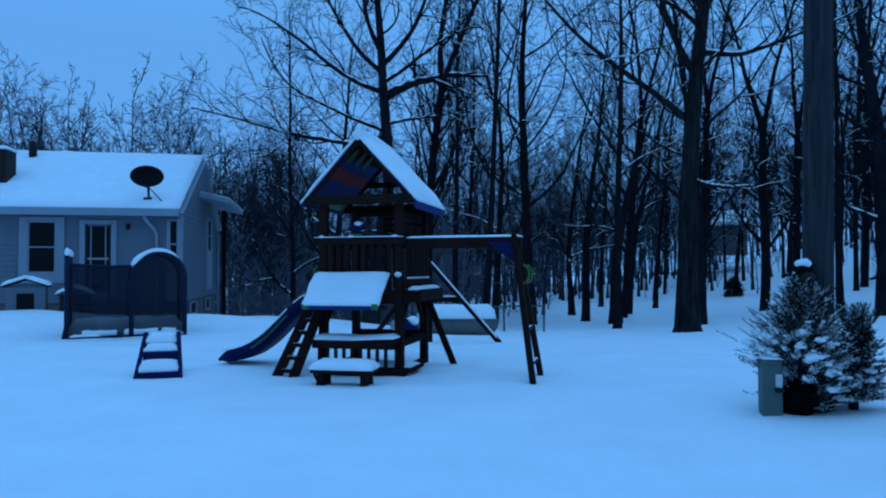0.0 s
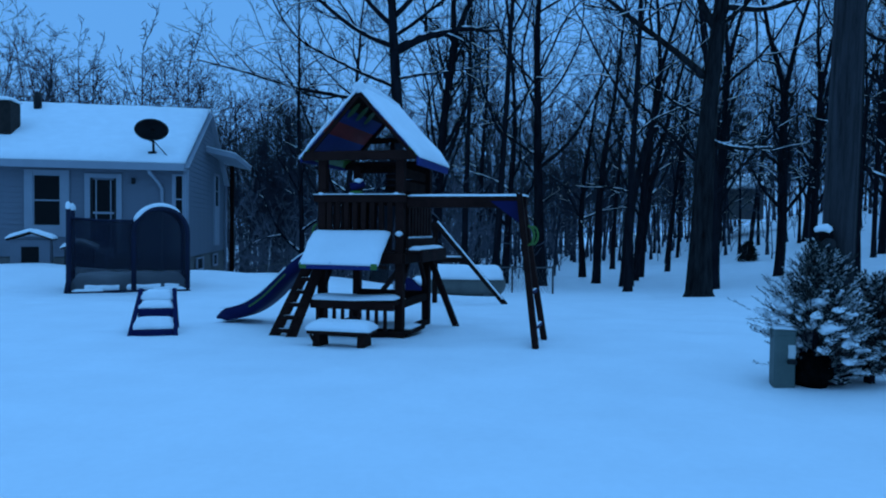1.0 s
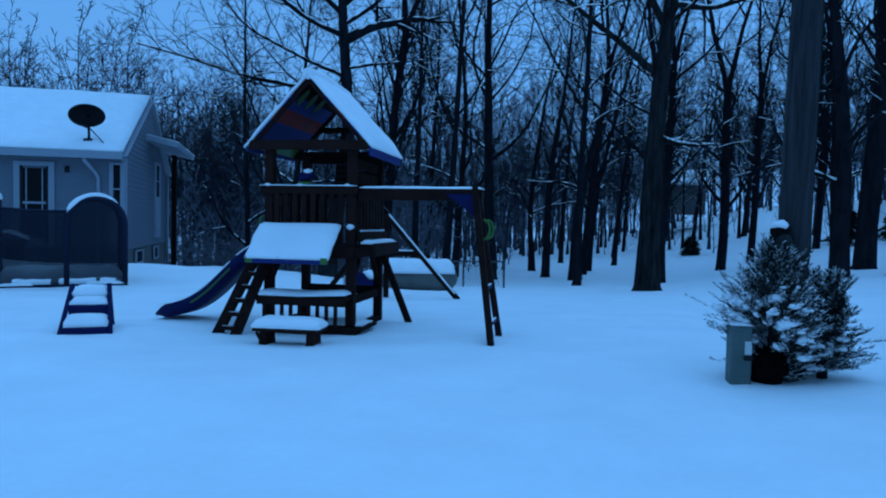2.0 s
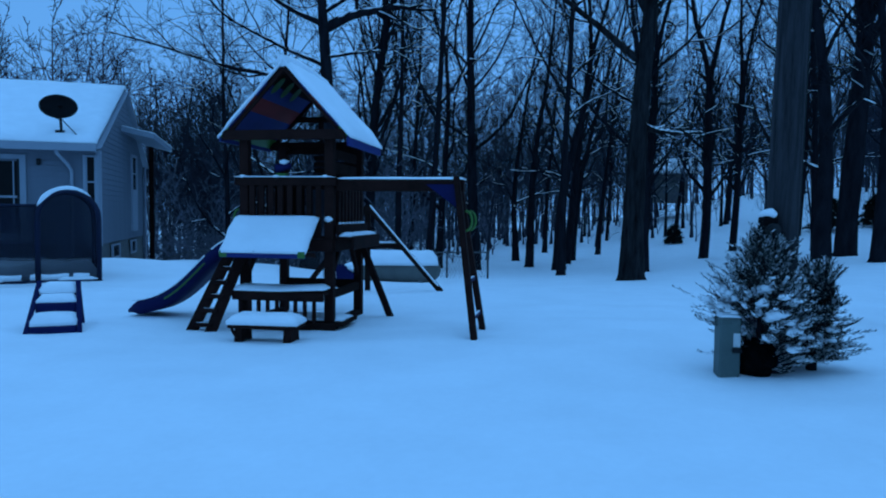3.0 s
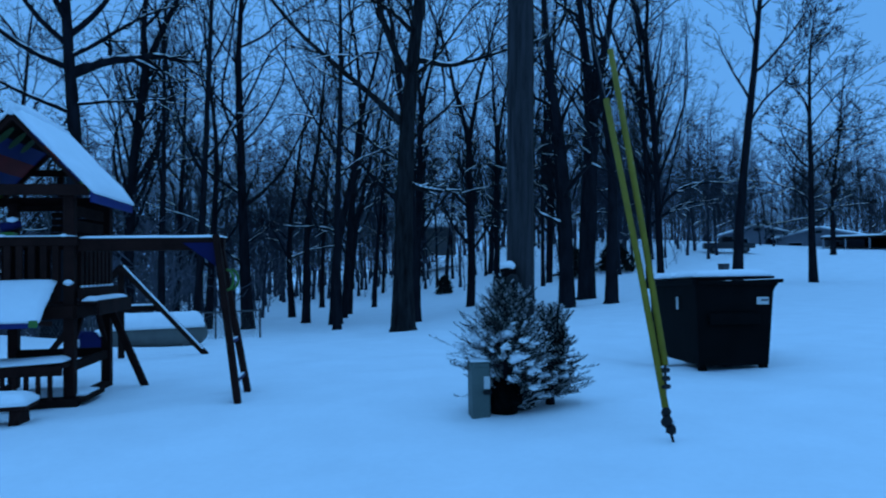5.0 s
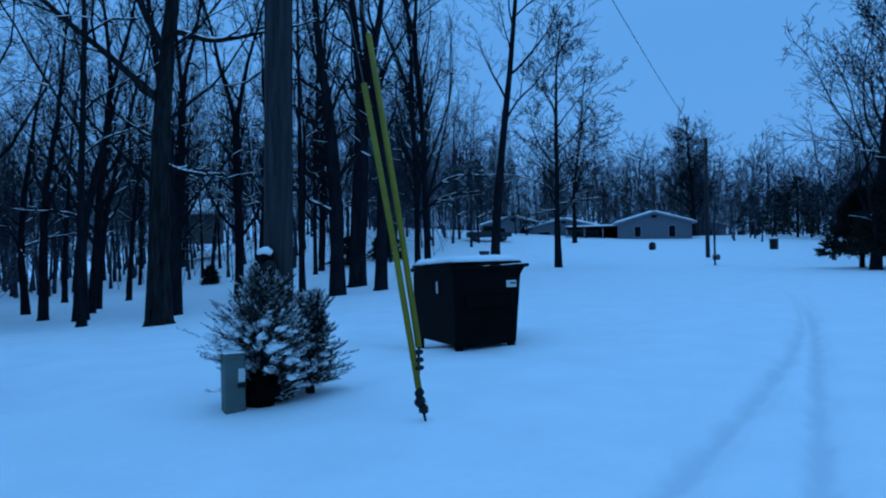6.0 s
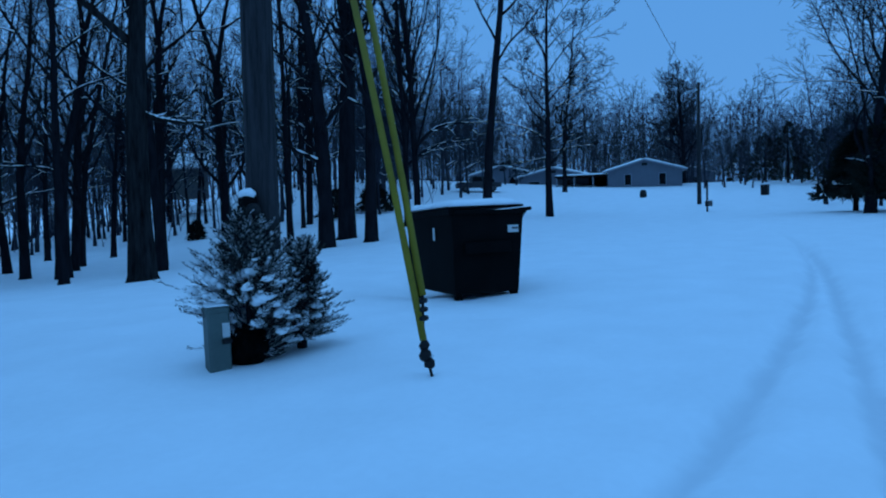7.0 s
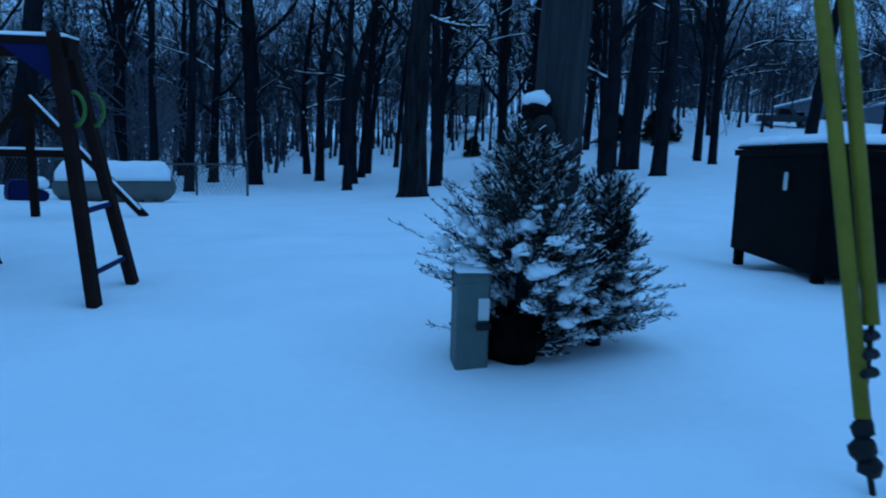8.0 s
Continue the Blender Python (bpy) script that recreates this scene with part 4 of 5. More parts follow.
def house():
    h = thing("house", HOUSE, "low pale-sided house with a thick snow-covered gable roof", "house")
    L, D, top = 16.0, 7.6, 3.0
    rz = 5.22
    # walls
    part("front_wall", box(-L, 0, 0.0, 0.15, 0.45, top, 0), SIDING, h)
    part("end_wall", prism([(0.15, 0.45), (D, 0.45), (D, top), (D / 2, rz - 0.1), (0.15, top)], 0.0, 0.15), SIDING, h).matrix_local = pose(0, 0, 0, 0, 0, 90) @ Matrix.Diagonal((1, 1, 1, 1))
    part("back_wall", box(-L, -0.15, D - 0.15, D, 0.45, top, 0), SIDING, h)
    part("end_wall", prism([(0.15, 0.45), (D - 0.15, 0.45), (D - 0.15, top), (D / 2, rz - 0.1), (0.15, top)], L - 0.15, L), SIDING, h).matrix_local = pose(0, 0, 0, 0, 0, 90)
    part("foundation", box(-L + 0.03, -0.03, 0.03, D - 0.03, -3.0, 0.44, 0), FOUNDATION, h)
    part("ceiling_deck", box(-L, -0.16, 0.16, D - 0.16, 2.9, 2.98, 0), SIDING, h)
    # lapped boards on the front and end walls
    for i in range(17):
        z = 0.46 + i * 0.15
        part("siding_board", prism([(0.0, 0.0), (-0.022, 0.0), (-0.006, 0.148), (0.0, 0.148)], 0, 6.2), SIDING, h).matrix_local = pose(0, 0, z, 0, 0, 0) @ Matrix(((0, -1, 0, 0), (1, 0, 0, 0), (0, 0, 1, 0), (0, 0, 0, 1)))
    for i in range(31):
        z = 0.46 + i * 0.15
        a, b = 0.02, D
        if z > top:
            cut = (z + 0.15 - top) / (rz - 0.1 - top) * (D / 2)
            a, b = cut, D - cut
        if b - a < 0.2:
            continue
        part("siding_board", prism([(0.0, 0.0), (0.022, 0.0), (0.006, 0.148), (0.0, 0.148)], a, b), SIDING, h).matrix_local = pose(0, 0, z)
    part("corner_board", box(-0.10, 0.03, -0.03, 0.0, 0.40, top), TRIM, h)
    part("corner_board", box(0.0, 0.03, 0.001, 0.12, 0.40, top), TRIM, h)
    part("corner_board", box(0.0, 0.03, D - 0.12, D, 0.0, top), TRIM, h)
    # roof
    eo, go = 0.5, 0.02
    ze = top + 0.02
    sl = (rz - ze) / (D / 2 + eo)
    for sgn in (0, 1):
        ya, yb = (-eo, D / 2) if not sgn else (D + eo, D / 2)
        roof = bmesh.new()
        co = [(-L - go, ya, ze), (go, ya, ze), (go, yb, rz), (-L - go, yb, rz)]
        lo = [roof.verts.new(c) for c in co]
        hi = [roof.verts.new((c[0], c[1], c[2] + 0.12)) for c in co]
        roof.faces.new(lo[::-1]), roof.faces.new(hi)
        for k in range(4):
            roof.faces.new((lo[k], lo[(k + 1) % 4], hi[(k + 1) % 4], hi[k]))
        bmesh.ops.recalc_face_normals(roof, faces=roof.faces[:])
        rf = part("roof", roof, TRIM, h)
        y0, y1 = sorted((ya, yb))
        part("roof_snow", snow_slab(-L - go, go + 0.02, y0 - (0.03 if not sgn else 0), y1 + (0.03 if sgn else 0), ze + 0.12, 0.15, 71 + sgn, 60, 16, lambda x, y: sl * (D / 2 + eo - abs(y - D / 2)), 0.25), SNOW_CAP, rf, "smooth thick snow", True)
    part("fascia", box(-L - go, go, -eo - 0.02, -eo, ze - 0.10, ze + 0.11), TRIM, h)
    for sgn in (-1, 1):
        part("rake_board", plank((go + 0.012, D / 2 + sgn * (D / 2 + eo), ze - 0.02), (go + 0.012, D / 2, rz - 0.02), 0.02, 0.22, up=(1, 0, 0)), TRIM, h)
    part("soffit", box(-L, go, -eo, -0.03, ze - 0.06, ze - 0.03, 0), TRIM, h)
    # gutter pipe
    part("downspout", tube([(-0.94, -0.46, 2.95), (-0.93, -0.44, 2.86), (-0.74, -0.16, 2.58), (-0.67, -0.09, 2.42), (-0.67, -0.08, 0.1)], 0.05, 8), TRIM, h, "white bent gutter pipe", True)
    # openings
    window(h, "window", -4.08, -3.37, 1.35, 2.73, trim=0.23, below=0.10)
    window(h, "window", -0.33, -0.10, 1.47, 2.80, trim=0.075, below=0.9)
    window(h, "window", 4.9, 5.7, 2.1, 3.2, "s", trim=0.12, sash=True, below=1.3)
    window(h, "window", 1.4, 2.4, 0.02, 0.34, "s", trim=0.06, sash=False)
    window(h, "window", 4.6, 5.4, 0.0, 0.34, "s", trim=0.06, sash=False)
    window(h, "window", -8.2, -6.8, 1.35, 2.73, trim=0.18)
    door = bpy.data.objects.new("storm_door", None)
    scene.collection.objects.link(door)
    door.parent = h
    for a, b in ((-2.75, -2.60), (-1.91, -1.76)):
        part("frame", box(a, b, -0.06, -0.026, 0.55, 2.82), TRIM, door)
    part("frame", box(-2.60, -1.91, -0.06, -0.026, 2.70, 2.82), TRIM, door)
    part("pane", box(-2.53, -1.97, -0.034, -0.028, 0.75, 2.64, 0), GLASS, door)
    for a, b in ((-2.60, -2.53), (-1.97, -1.91)):
        part("stile", box(a, b, -0.05, -0.027, 0.55, 2.70), DARK_METAL, door)
    for a, b in ((-2.46, -2.43), (-2.07, -2.04)):
        part("inner_bar", box(a, b, -0.046, -0.035, 0.75, 2.64), TRIM, door)
    part("mid_bar", box(-2.53, -1.97, -0.048, -0.036, 1.68, 1.74), TRIM, door)
    part("kick_panel", box(-2.53, -1.97, -0.046, -0.027, 0.55, 0.75), TRIM, door)
    lamp = part("porch_lamp", box(-1.50, -1.40, -0.12, -0.023, 2.55, 2.72, 0.02), DARK_METAL, h, "small dark wall lamp")
    # little roof over the back corner of the end wall
    part("side_roof", moved(prism([(0, 0), (0, 0.16), (0.95, -0.04), (0.95, -0.20)], 3.0, 8.0), Matrix.Translation((0.03, 0, 3.85))), TRIM, h)
    part("side_roof_snow", snow_slab(0.05, 1.0, 2.98, 8.02, 4.02, 0.05, 77, 10, 12, lambda x, y: -0.21 * x), SNOW_CAP, h, smooth=True)
    part("side_post", box(0.20, 0.36, 7.6, 7.76, -3.0, 3.80), DARK_WOOD, h)
    part("end_pipe", tube([(0.09, D - 0.2, 3.0), (0.09, D - 0.2, -0.4)], 0.04, 8), TRIM, h, "white gutter pipe", True)
    # chimney
    ch = part("chimney", box(-6.2, -4.98, 0.75, 1.45, 3.3, 4.92, 0.02), BRICK, h, "dark brick chimney")
    part("chimney_snow", snow_slab(-6.25, -4.93, 0.70, 1.50, 4.92, 0.12, 79, 10, 8), SNOW_CAP, ch, smooth=True)
    part("flue", tube([(-5.1, 3.0, 4.9), (-5.1, 3.0, 5.55)], 0.12, 10), DARK_METAL, h, "dark metal vent pipe", True)


house()


def dish():
    d = thing("satellite_dish", HOUSE @ pose(-0.90, -0.2, 3.45), "grey satellite dish on a bent mast on the snowy roof", "satellite dish")
    part("mast", tube([(0.02, 0.05, -0.25), (0.02, 0.02, 0.2), (0.0, 0.02, 0.50)], 0.035, 8), DARK_METAL, d, smooth=True)
    part("foot_plate", box(-0.10, 0.12, -0.08, 0.12, -0.06, 0.02, 0.01), DARK_METAL, d)
    part("strut", plank((0.05, 0.0, 0.30), (0.42, -0.12, -0.10), 0.025, 0.025), DARK_METAL, d)
    bowl = bmesh.new()
    rings = []
    for k in range(6):
        r = 0.02 + 0.43 * k / 5
        rings.append([bowl.verts.new((r * math.cos(a), -0.28 * (r / 0.45) ** 2, 0.68 * r * math.sin(a))) for a in [2 * math.pi * i / 28 for i in range(28)]])
    for a, b in zip(rings, rings[1:]):
        for i in range(28):
            bowl.faces.new((a[i], a[(i + 1) % 28], b[(i + 1) % 28], b[i]))
    bowl.faces.new(rings[0])
    bmesh.ops.solidify(bowl, geom=bowl.faces[:], thickness=0.015)
    ob = part("bowl", bowl, DISH_GREY, d, "shallow grey dish", True)
    ob.matrix_local = pose(0, 0.0, 0.62, 4, 0, 8)
    part("feed_arm", plank((0, 0.0, 0.30), (0.02, -0.42, 0.28), 0.03, 0.03), DARK_METAL, d)


dish()


def doghouse(x, y, turn, w, dp, hh, label, mat):
    d = thing("doghouse", pose(x, y, ground_z(x, y) - 0.05, 0, 0, turn), label, "doghouse")
    part("wall", box(-w, w, 0, 0.03, 0, hh, 0), mat, d)
    part("wall", box(-w, w, dp - 0.03, dp, 0, hh, 0), mat, d)
    part("wall", box(-w, -w + 0.03, 0.03, dp - 0.03, 0, hh, 0), mat, d)
    part("wall", box(w - 0.03, w, 0.03, dp - 0.03, 0, hh, 0), mat, d)
    # dark plate on the closed wall paints the unlit inside of a doorway
    part("doorway_shade", box(-w * 0.45, w * 0.45, -0.012, -0.002, 0.05, hh * 0.72, 0.004), GLASS, d, "dark panel standing for the shaded doorway")
    rise = 0.16
    for sx in (-1, 1):
        part("roof", prism([(0, hh + rise), (sx * (w + 0.08), hh - 0.02), (sx * (w + 0.08), hh + 0.02), (0, hh + rise + 0.04)], -0.1, dp + 0.1), DARK_WOOD, d)
        xa, xb = sorted((0, sx * (w + 0.09)))
        part("roof_snow", snow_slab(xa, xb, -0.11, dp + 0.1, hh + 0.02, 0.09, x + sx, 10, 8, lambda q, _: (rise + 0.02) * (1 - abs(q) / (w + 0.08)), 0.08), SNOW_CAP, d, smooth=True)


doghouse(-10.0, 17.5, 22, 0.42, 0.8, 0.62, "pale wooden doghouse with a snowy gable roof by the house", SIDING)
doghouse(-9.1, 18.1, 22, 0.34, 0.6, 0.50, "small plywood doghouse under snow beside the house", POLE_WOOD)


# ---- behind the playset ----
def tank():
    x, y = 0.75, 18.2
    t = thing("propane_tank", pose(x, y, ground_z(x, y), 0, 0, -3), "grey propane tank capped with thick snow", "propane tank")
    r, l = 0.33, 0.82
    prof = [(-l - 0.3, 0.02), (-l - 0.27, 0.14), (-l - 0.16, 0.26), (-l, r)] + [(l, r), (l + 0.16, 0.26), (l + 0.27, 0.14), (l + 0.3, 0.02)]
    part("shell", tube([(a, 0, 0.30) for a, _ in prof], [b for _, b in prof], 24), TANK_GREY, t, smooth=True)
    part("tank_snow", snow_slab(-l - 0.2, l + 0.2, -0.36, 0.36, 0.46, 0.25, 81, 20, 12, lambda a, b: 0.12 * (1 - (b / 0.36) ** 2) - 0.02, 0.25), SNOW_CAP, t, "thick rounded snow", True)
    for a in (-0.6, 0.6):
        part("foot", box(a - 0.08, a + 0.08, -0.25, 0.25, -0.15, 0.08), FOUNDATION, t)


tank()


def toy_car():
    x, y = -0.62, 17.0
    t = thing("toy_car", pose(x, y, ground_z(x, y) - 0.02, 0, 0, 20), "blue plastic ride-on toy half buried in snow", "toy")
    part("body", prism([(-0.30, 0.0), (0.30, 0.0), (0.33, 0.16), (0.12, 0.22), (0.02, 0.38), (-0.26, 0.38), (-0.32, 0.18)], -0.18, 0.18, bevel=0.03), BLUE_PLASTIC, t, smooth=False)
    part("hood_snow", lump((0.2, 0, 0.30), 0.17, 5, 0.7), SNOW_CAP, t, smooth=True)


toy_car()


def old_frame():
    """A weathered timber swing frame behind the playset."""
    x, y = 1.28, 13.65
    f = thing("swing_frame", pose(x, y, ground_z(x, y), 0, 0, -8), "old leaning timber swing frame with snow on its bars", "swing frame")
    part("leaning_leg", plank((0, 0, -0.02), (-1.42, 0.1, 1.60), 0.10, 0.10), DARK_WOOD, f)
    part("leg_snow", plank((-0.06, -0.03, 0.10), (-1.38, 0.07, 1.62), 0.05, 0.03, bevel=0.01), SNOW_CAP, f)
    part("low_bar", box(-2.0, -0.75, 0.10, 0.18, 0.80, 0.90), DARK_WOOD, f)
    part("bar_snow", snow_slab(-2.0, -0.75, 0.10, 0.18, 0.90, 0.03, 84, 16, 3, edge=0.03), SNOW_CAP, f, smooth=True)
    part("leaning_leg", plank((-2.7, 0.3, -0.05), (-1.42, 0.1, 1.60), 0.09, 0.09), DARK_WOOD, f)
    part("upright", box(-1.47, -1.37, 0.06, 0.16, -0.1, 1.62), DARK_WOOD, f)


old_frame()


def fence():
    f = thing("wire_fence", pose(0, 0, 0), "low chain-link fence with thin steel posts in snow", "fence")
    pts = [(-8.6, 27.4), (-6.0, 25.6), (-3.4, 24.0), (-0.8, 22.6), (1.3, 21.6), (3.6, 20.6)]
    for (xa, ya), (xb, yb) in zip(pts, pts[1:]):
        za, zb = ground_z(xa, ya), ground_z(xb, yb)
        part("rail", tube([(xa, ya, za + 0.78), (xb, yb, zb + 0.78)], 0.022, 6), GALV, f)
        mid = ((xa + xb) / 2, (ya + yb) / 2)
        for px, py in ((xa, ya), mid):
            pz = ground_z(px, py)
            part("post", tube([(px, py, pz - 0.1), (px, py, pz + 0.82)], 0.028, 6), GALV, f)
        n = 26
        wires = bmesh.new()
        for k in range(n):
            for s in (0.16, -0.16):
                t0, t1 = k / n, min(1.0, max(0.0, k / n + s))
                a = Vector((xa + (xb - xa) * t0, ya + (yb - ya) * t0, za + (zb - za) * t0 + 0.02))
                b = Vector((xa + (xb - xa) * t1, ya + (yb - ya) * t1, za + (zb - za) * t1 + 0.76))
                tube([a, b], 0.004, 3, wires, cap=False)
        tagged(part("wire_mesh", wires, GALV, f), kind="stuff")
    px, py = pts[-1]
    part("post", tube([(px, py, ground_z(px, py) - 0.1), (px, py, ground_z(px, py) + 0.85)], 0.03, 6), GALV, f)


fence()

# ---- pole, guy wires, juniper ----
def pole():
    x, y = 3.387, 6.52
    p = thing("utility_pole", pose(x, y, ground_z(x, y) - 0.3, 0, 1.4, 0), "weathered grey wooden utility pole with a dark meter box", "utility pole")
    part("shaft", tube([(0, 0, 0), (0.005, 0, 1.5), (0.0, 0, 3.5), (0.0, 0, 6.5), (0.0, 0.0, 11.5)], [0.142, 0.138, 0.132, 0.122, 0.105], 28), POLE_WOOD, p, smooth=True)
    cable = bmesh.new()
    tube([(0.106, -0.08, 0.4), (0.106, -0.083, 1.4), (0.095, -0.088, 3.0), (0.084, -0.085, 6.5), (0.08, -0.075, 11.0)], 0.014, 8, cable)
    part("cable", cable, RUBBER, p, "black cable stapled down the pole", True)
    mb = part("meter_box", box(-0.27, -0.13, -0.17, -0.04, 1.22, 1.70, 0.02), BIN_BLACK, p, "dark metal meter box")
    part("meter_dial", tube([(-0.20, -0.16, 1.58), (-0.20, -0.21, 1.58)], 0.06, 14), DARK_METAL, mb, smooth=True)
    part("box_snow", lump((-0.20, -0.10, 1.72), 0.07, 2, 0.75), SNOW_CAP, mb, smooth=True)
    part("conduit", tube([(-0.20, -0.10, 0.1), (-0.20, -0.10, 1.23)], 0.028, 8), GALV, p, smooth=True)
    part("crossarm", box(-1.2, 1.2, -0.18, -0.08, 10.9, 11.05), POLE_WOOD, p)


pole()


def guy_wires():
    x, y = 3.545, 4.555
    g = thing("guy_wire", pose(x, y, ground_z(x, y) - 0.06), "steel guy wires in yellow plastic guards above an anchor rod", "guy wire")
    top = Vector((3.387 - x + 0.05, 6.52 - y, 7.2))
    rod = Vector((-0.02, 0.095, 0.30))
    part("anchor_rod", tube([(0.0, -0.02, -0.1), rod * 1.0], 0.011, 8), DARK_METAL, g, smooth=True)
    for a, b, nm in (((-0.011, 0.096, 0.308), (0.084, 0.822, 2.876), "l"), ((0.055, 0.155, 0.62), (0.222, 0.912, 3.36), "r")):
        a, b = Vector(a), Vector(b)
        guard = part("wire_guard", tube([a, a.lerp(b, 0.4) + Vector((0.012, 0, 0)), b], 0.027, 10), YELLOW, g, "yellow plastic guy guard", True)
        part("wire", tube([b - (b - a) * 0.02, top + Vector((0, -0.15, 0))], 0.006, 6), GALV, g)
    part("shackle", lump((-0.018, 0.075, 0.205), 0.045, 3, 1.0), DARK_METAL, g, smooth=True)
    part("shackle", lump((0.0, 0.055, 0.145), 0.042, 5, 1.0), DARK_METAL, g, smooth=True)
    part("thimble", lump((-0.01, 0.09, 0.27), 0.036, 6, 1.3), DARK_METAL, g, smooth=True)
    part("tail_wire", tube([(-0.012, 0.10, 0.28), (0.02, 0.125, 0.46), (0.055, 0.155, 0.64)], 0.011, 8), DARK_METAL, g, smooth=True)
    for t in (0.46, 0.52, 0.58):
        part("wire_clamp", box(-0.024 + (t - 0.46) * 0.25, 0.066 + (t - 0.46) * 0.25, 0.10 + (t - 0.46) * 0.3, 0.155 + (t - 0.46) * 0.3, t - 0.018, t + 0.018, 0.012), DARK_METAL, g)
    part("shackle_snow", lump((0.02, 0.06, 0.20), 0.026, 8, 0.8, 1), SNOW_CAP, g)


guy_wires()


def pedestal():
    x, y = 2.885, 6.44
    p = thing("utility_pedestal", pose(x, y, ground_z(x, y) - 0.03, 0, 0, -14), "grey-green metal utility pedestal standing in snow by the juniper", "utility box")
    part("body", box(-0.085, 0.095, -0.08, 0.10, -0.1, 0.52, 0.012), GREEN_BOX, p)
    part("cover", box(-0.092, 0.102, -0.088, 0.108, 0.49, 0.56, 0.02), GREEN_BOX, p)
    part("label", box(0.03, 0.09, -0.084, -0.0815, 0.30, 0.42, 0.0), LABEL, p, "pale sticker")
    part("latch", box(0.02, 0.10, -0.11, -0.082, 0.25, 0.29, 0.006), DARK_METAL, p)
    part("cap_snow", snow_slab(-0.09, 0.10, -0.085, 0.105, 0.56, 0.025, 88, 8, 8, edge=0.08), SNOW_CAP, p, smooth=True)


pedestal()


def juniper(name, x, y, height, profile, count, seed, label, clear=(), lean=(0, 0), pads=26):
    """An evergreen of flat feathered sprays that sweep out and up from a stem, their upper sides dusted with snow, with whole pads caught on some.
    profile: (share of height, reach) pairs; clear: (x, y, radius, height) kept free of low sprays."""
    rng = random.Random(seed)
    j = thing(name, pose(x, y, ground_z(x, y)), label, "shrub")
    co, faces, sc, sf, pad = [], [], [], [], bmesh.new()
    up = Vector((0, 0, 1))

    def reach(h):
        for (h0, r0), (h1, r1) in zip(profile, profile[1:]):
            if h0 <= h <= h1:
                return r0 + (r1 - r0) * (h - h0) / (h1 - h0)
        return profile[-1][1]

    def sprig(p, d, s, l, w):
        b = len(co)
        co.extend([(p - s * w * 0.6)[:], (p + s * w * 0.6)[:], (p + d * l * 0.55 + s * w)[:], (p + d * l)[:], (p + d * l * 0.55 - s * w)[:]])
        faces.append((b, b + 1, b + 2, b + 3, b + 4))

    def dust(p, d, l, w):
        """A low ridge of snow along the top of a sprig."""
        s = d.cross(up)
        if s.length < 0.35:
            return
        s.normalize()
        b = len(sc)
        for t, k in ((0.0, 0.7), (0.5, 1.0), (0.92, 0.5)):
            c = p + d * l * t + up * 0.003
            sc.extend([(c - s * w * k)[:], (c + up * w * k * 0.9)[:], (c + s * w * k)[:]])
        for e in (0, 3):
            sf.append((b + e, b + e + 1, b + e + 4, b + e + 3))
            sf.append((b + e + 1, b + e + 2, b + e + 5, b + e + 4))

    lumps = 0
    for i in range(count):
        a = rng.uniform(0, 2 * math.pi)
        h = (i + rng.random()) / count
        far = reach(h) * (0.80 + 0.16 * math.sin(a * 3 + seed + 6 * h) + rng.uniform(-0.22, 0.24))
        base = Vector((lean[0] * h, lean[1] * h, 0)) + Vector((math.cos(a) * far * 0.15, math.sin(a) * far * 0.15, 0.05 + height * h * 0.72))
        el = radians(rng.uniform(-12, 44) + 45 * h ** 3)
        d = Vector((math.cos(a) * math.cos(el), math.sin(a) * math.cos(el), math.sin(el)))
        length = far * (1.2 if rng.random() < 0.07 else 0.84) + 0.06 + (0.16 if h > 0.9 else 0)
        n = 9
        pts = [base]
        for k in range(n):
            d = (d + Vector((rng.uniform(-0.09, 0.09), rng.uniform(-0.09, 0.09), 0.03 + rng.uniform(-0.10, 0.10)))).normalized()
            pts.append(pts[-1] + d * length / n)
        if any((x + p.x - cx) ** 2 + (y + p.y - cy) ** 2 < cr * cr and p.z < ch for p in pts[3:] for cx, cy, cr, ch in clear):
            continue
        loaded = rng.random() < 0.74
        for k in range(2, n + 1):
            t = (pts[k] - pts[k - 1]).normalized()
            flat = t.cross(up).normalized()
            sprig(pts[k - 1], t, flat, (pts[k] - pts[k - 1]).length * 1.15, 0.0042)
            for side in (-1, 1):
                for m in (0.25, 0.75):
                    q = pts[k - 1].lerp(pts[k], m)
                    sd = (t * rng.uniform(0.8, 1.2) + flat * side * rng.uniform(0.5, 1.1) + up * rng.uniform(-0.3, 0.6)).normalized()
                    l = rng.uniform(0.05, 0.125) * (1.12 - 0.07 * k)
                    s2 = sd.cross(up + Vector((rng.uniform(-0.6, 0.6), rng.uniform(-0.6, 0.6), 0))).normalized()
                    sprig(q, sd, s2, l, 0.0038)
                    for _ in range(2):
                        e = (sd + Vector((rng.uniform(-0.7, 0.7), rng.uniform(-0.7, 0.7), rng.uniform(-0.2, 0.7)))).normalized()
                        sprig(q + sd * l * rng.uniform(0.25, 0.75), e, s2, l * 0.5, 0.003)
                    if rng.random() < (0.5 if loaded else 0.10):
                        dust(q, sd, l * rng.uniform(0.5, 0.95), rng.uniform(0.004, 0.011))
        if loaded and lumps < pads and 0.08 < h < 0.85 and rng.random() < 0.6:
            lumps += 1
            for f in ((0.5, 0.62, 0.74, 0.86) if rng.random() < 0.35 else (0.62, 0.76)):
                k = int(f * n)
                r = rng.uniform(0.020, 0.052) * (1.25 - 0.6 * abs(f - 0.62) / 0.24)
                lump(pts[k] + Vector((rng.uniform(-0.02, 0.02), rng.uniform(-0.02, 0.02), 0.012)), r, rng.uniform(0, 60), rng.uniform(0.4, 0.8), 2, pad)
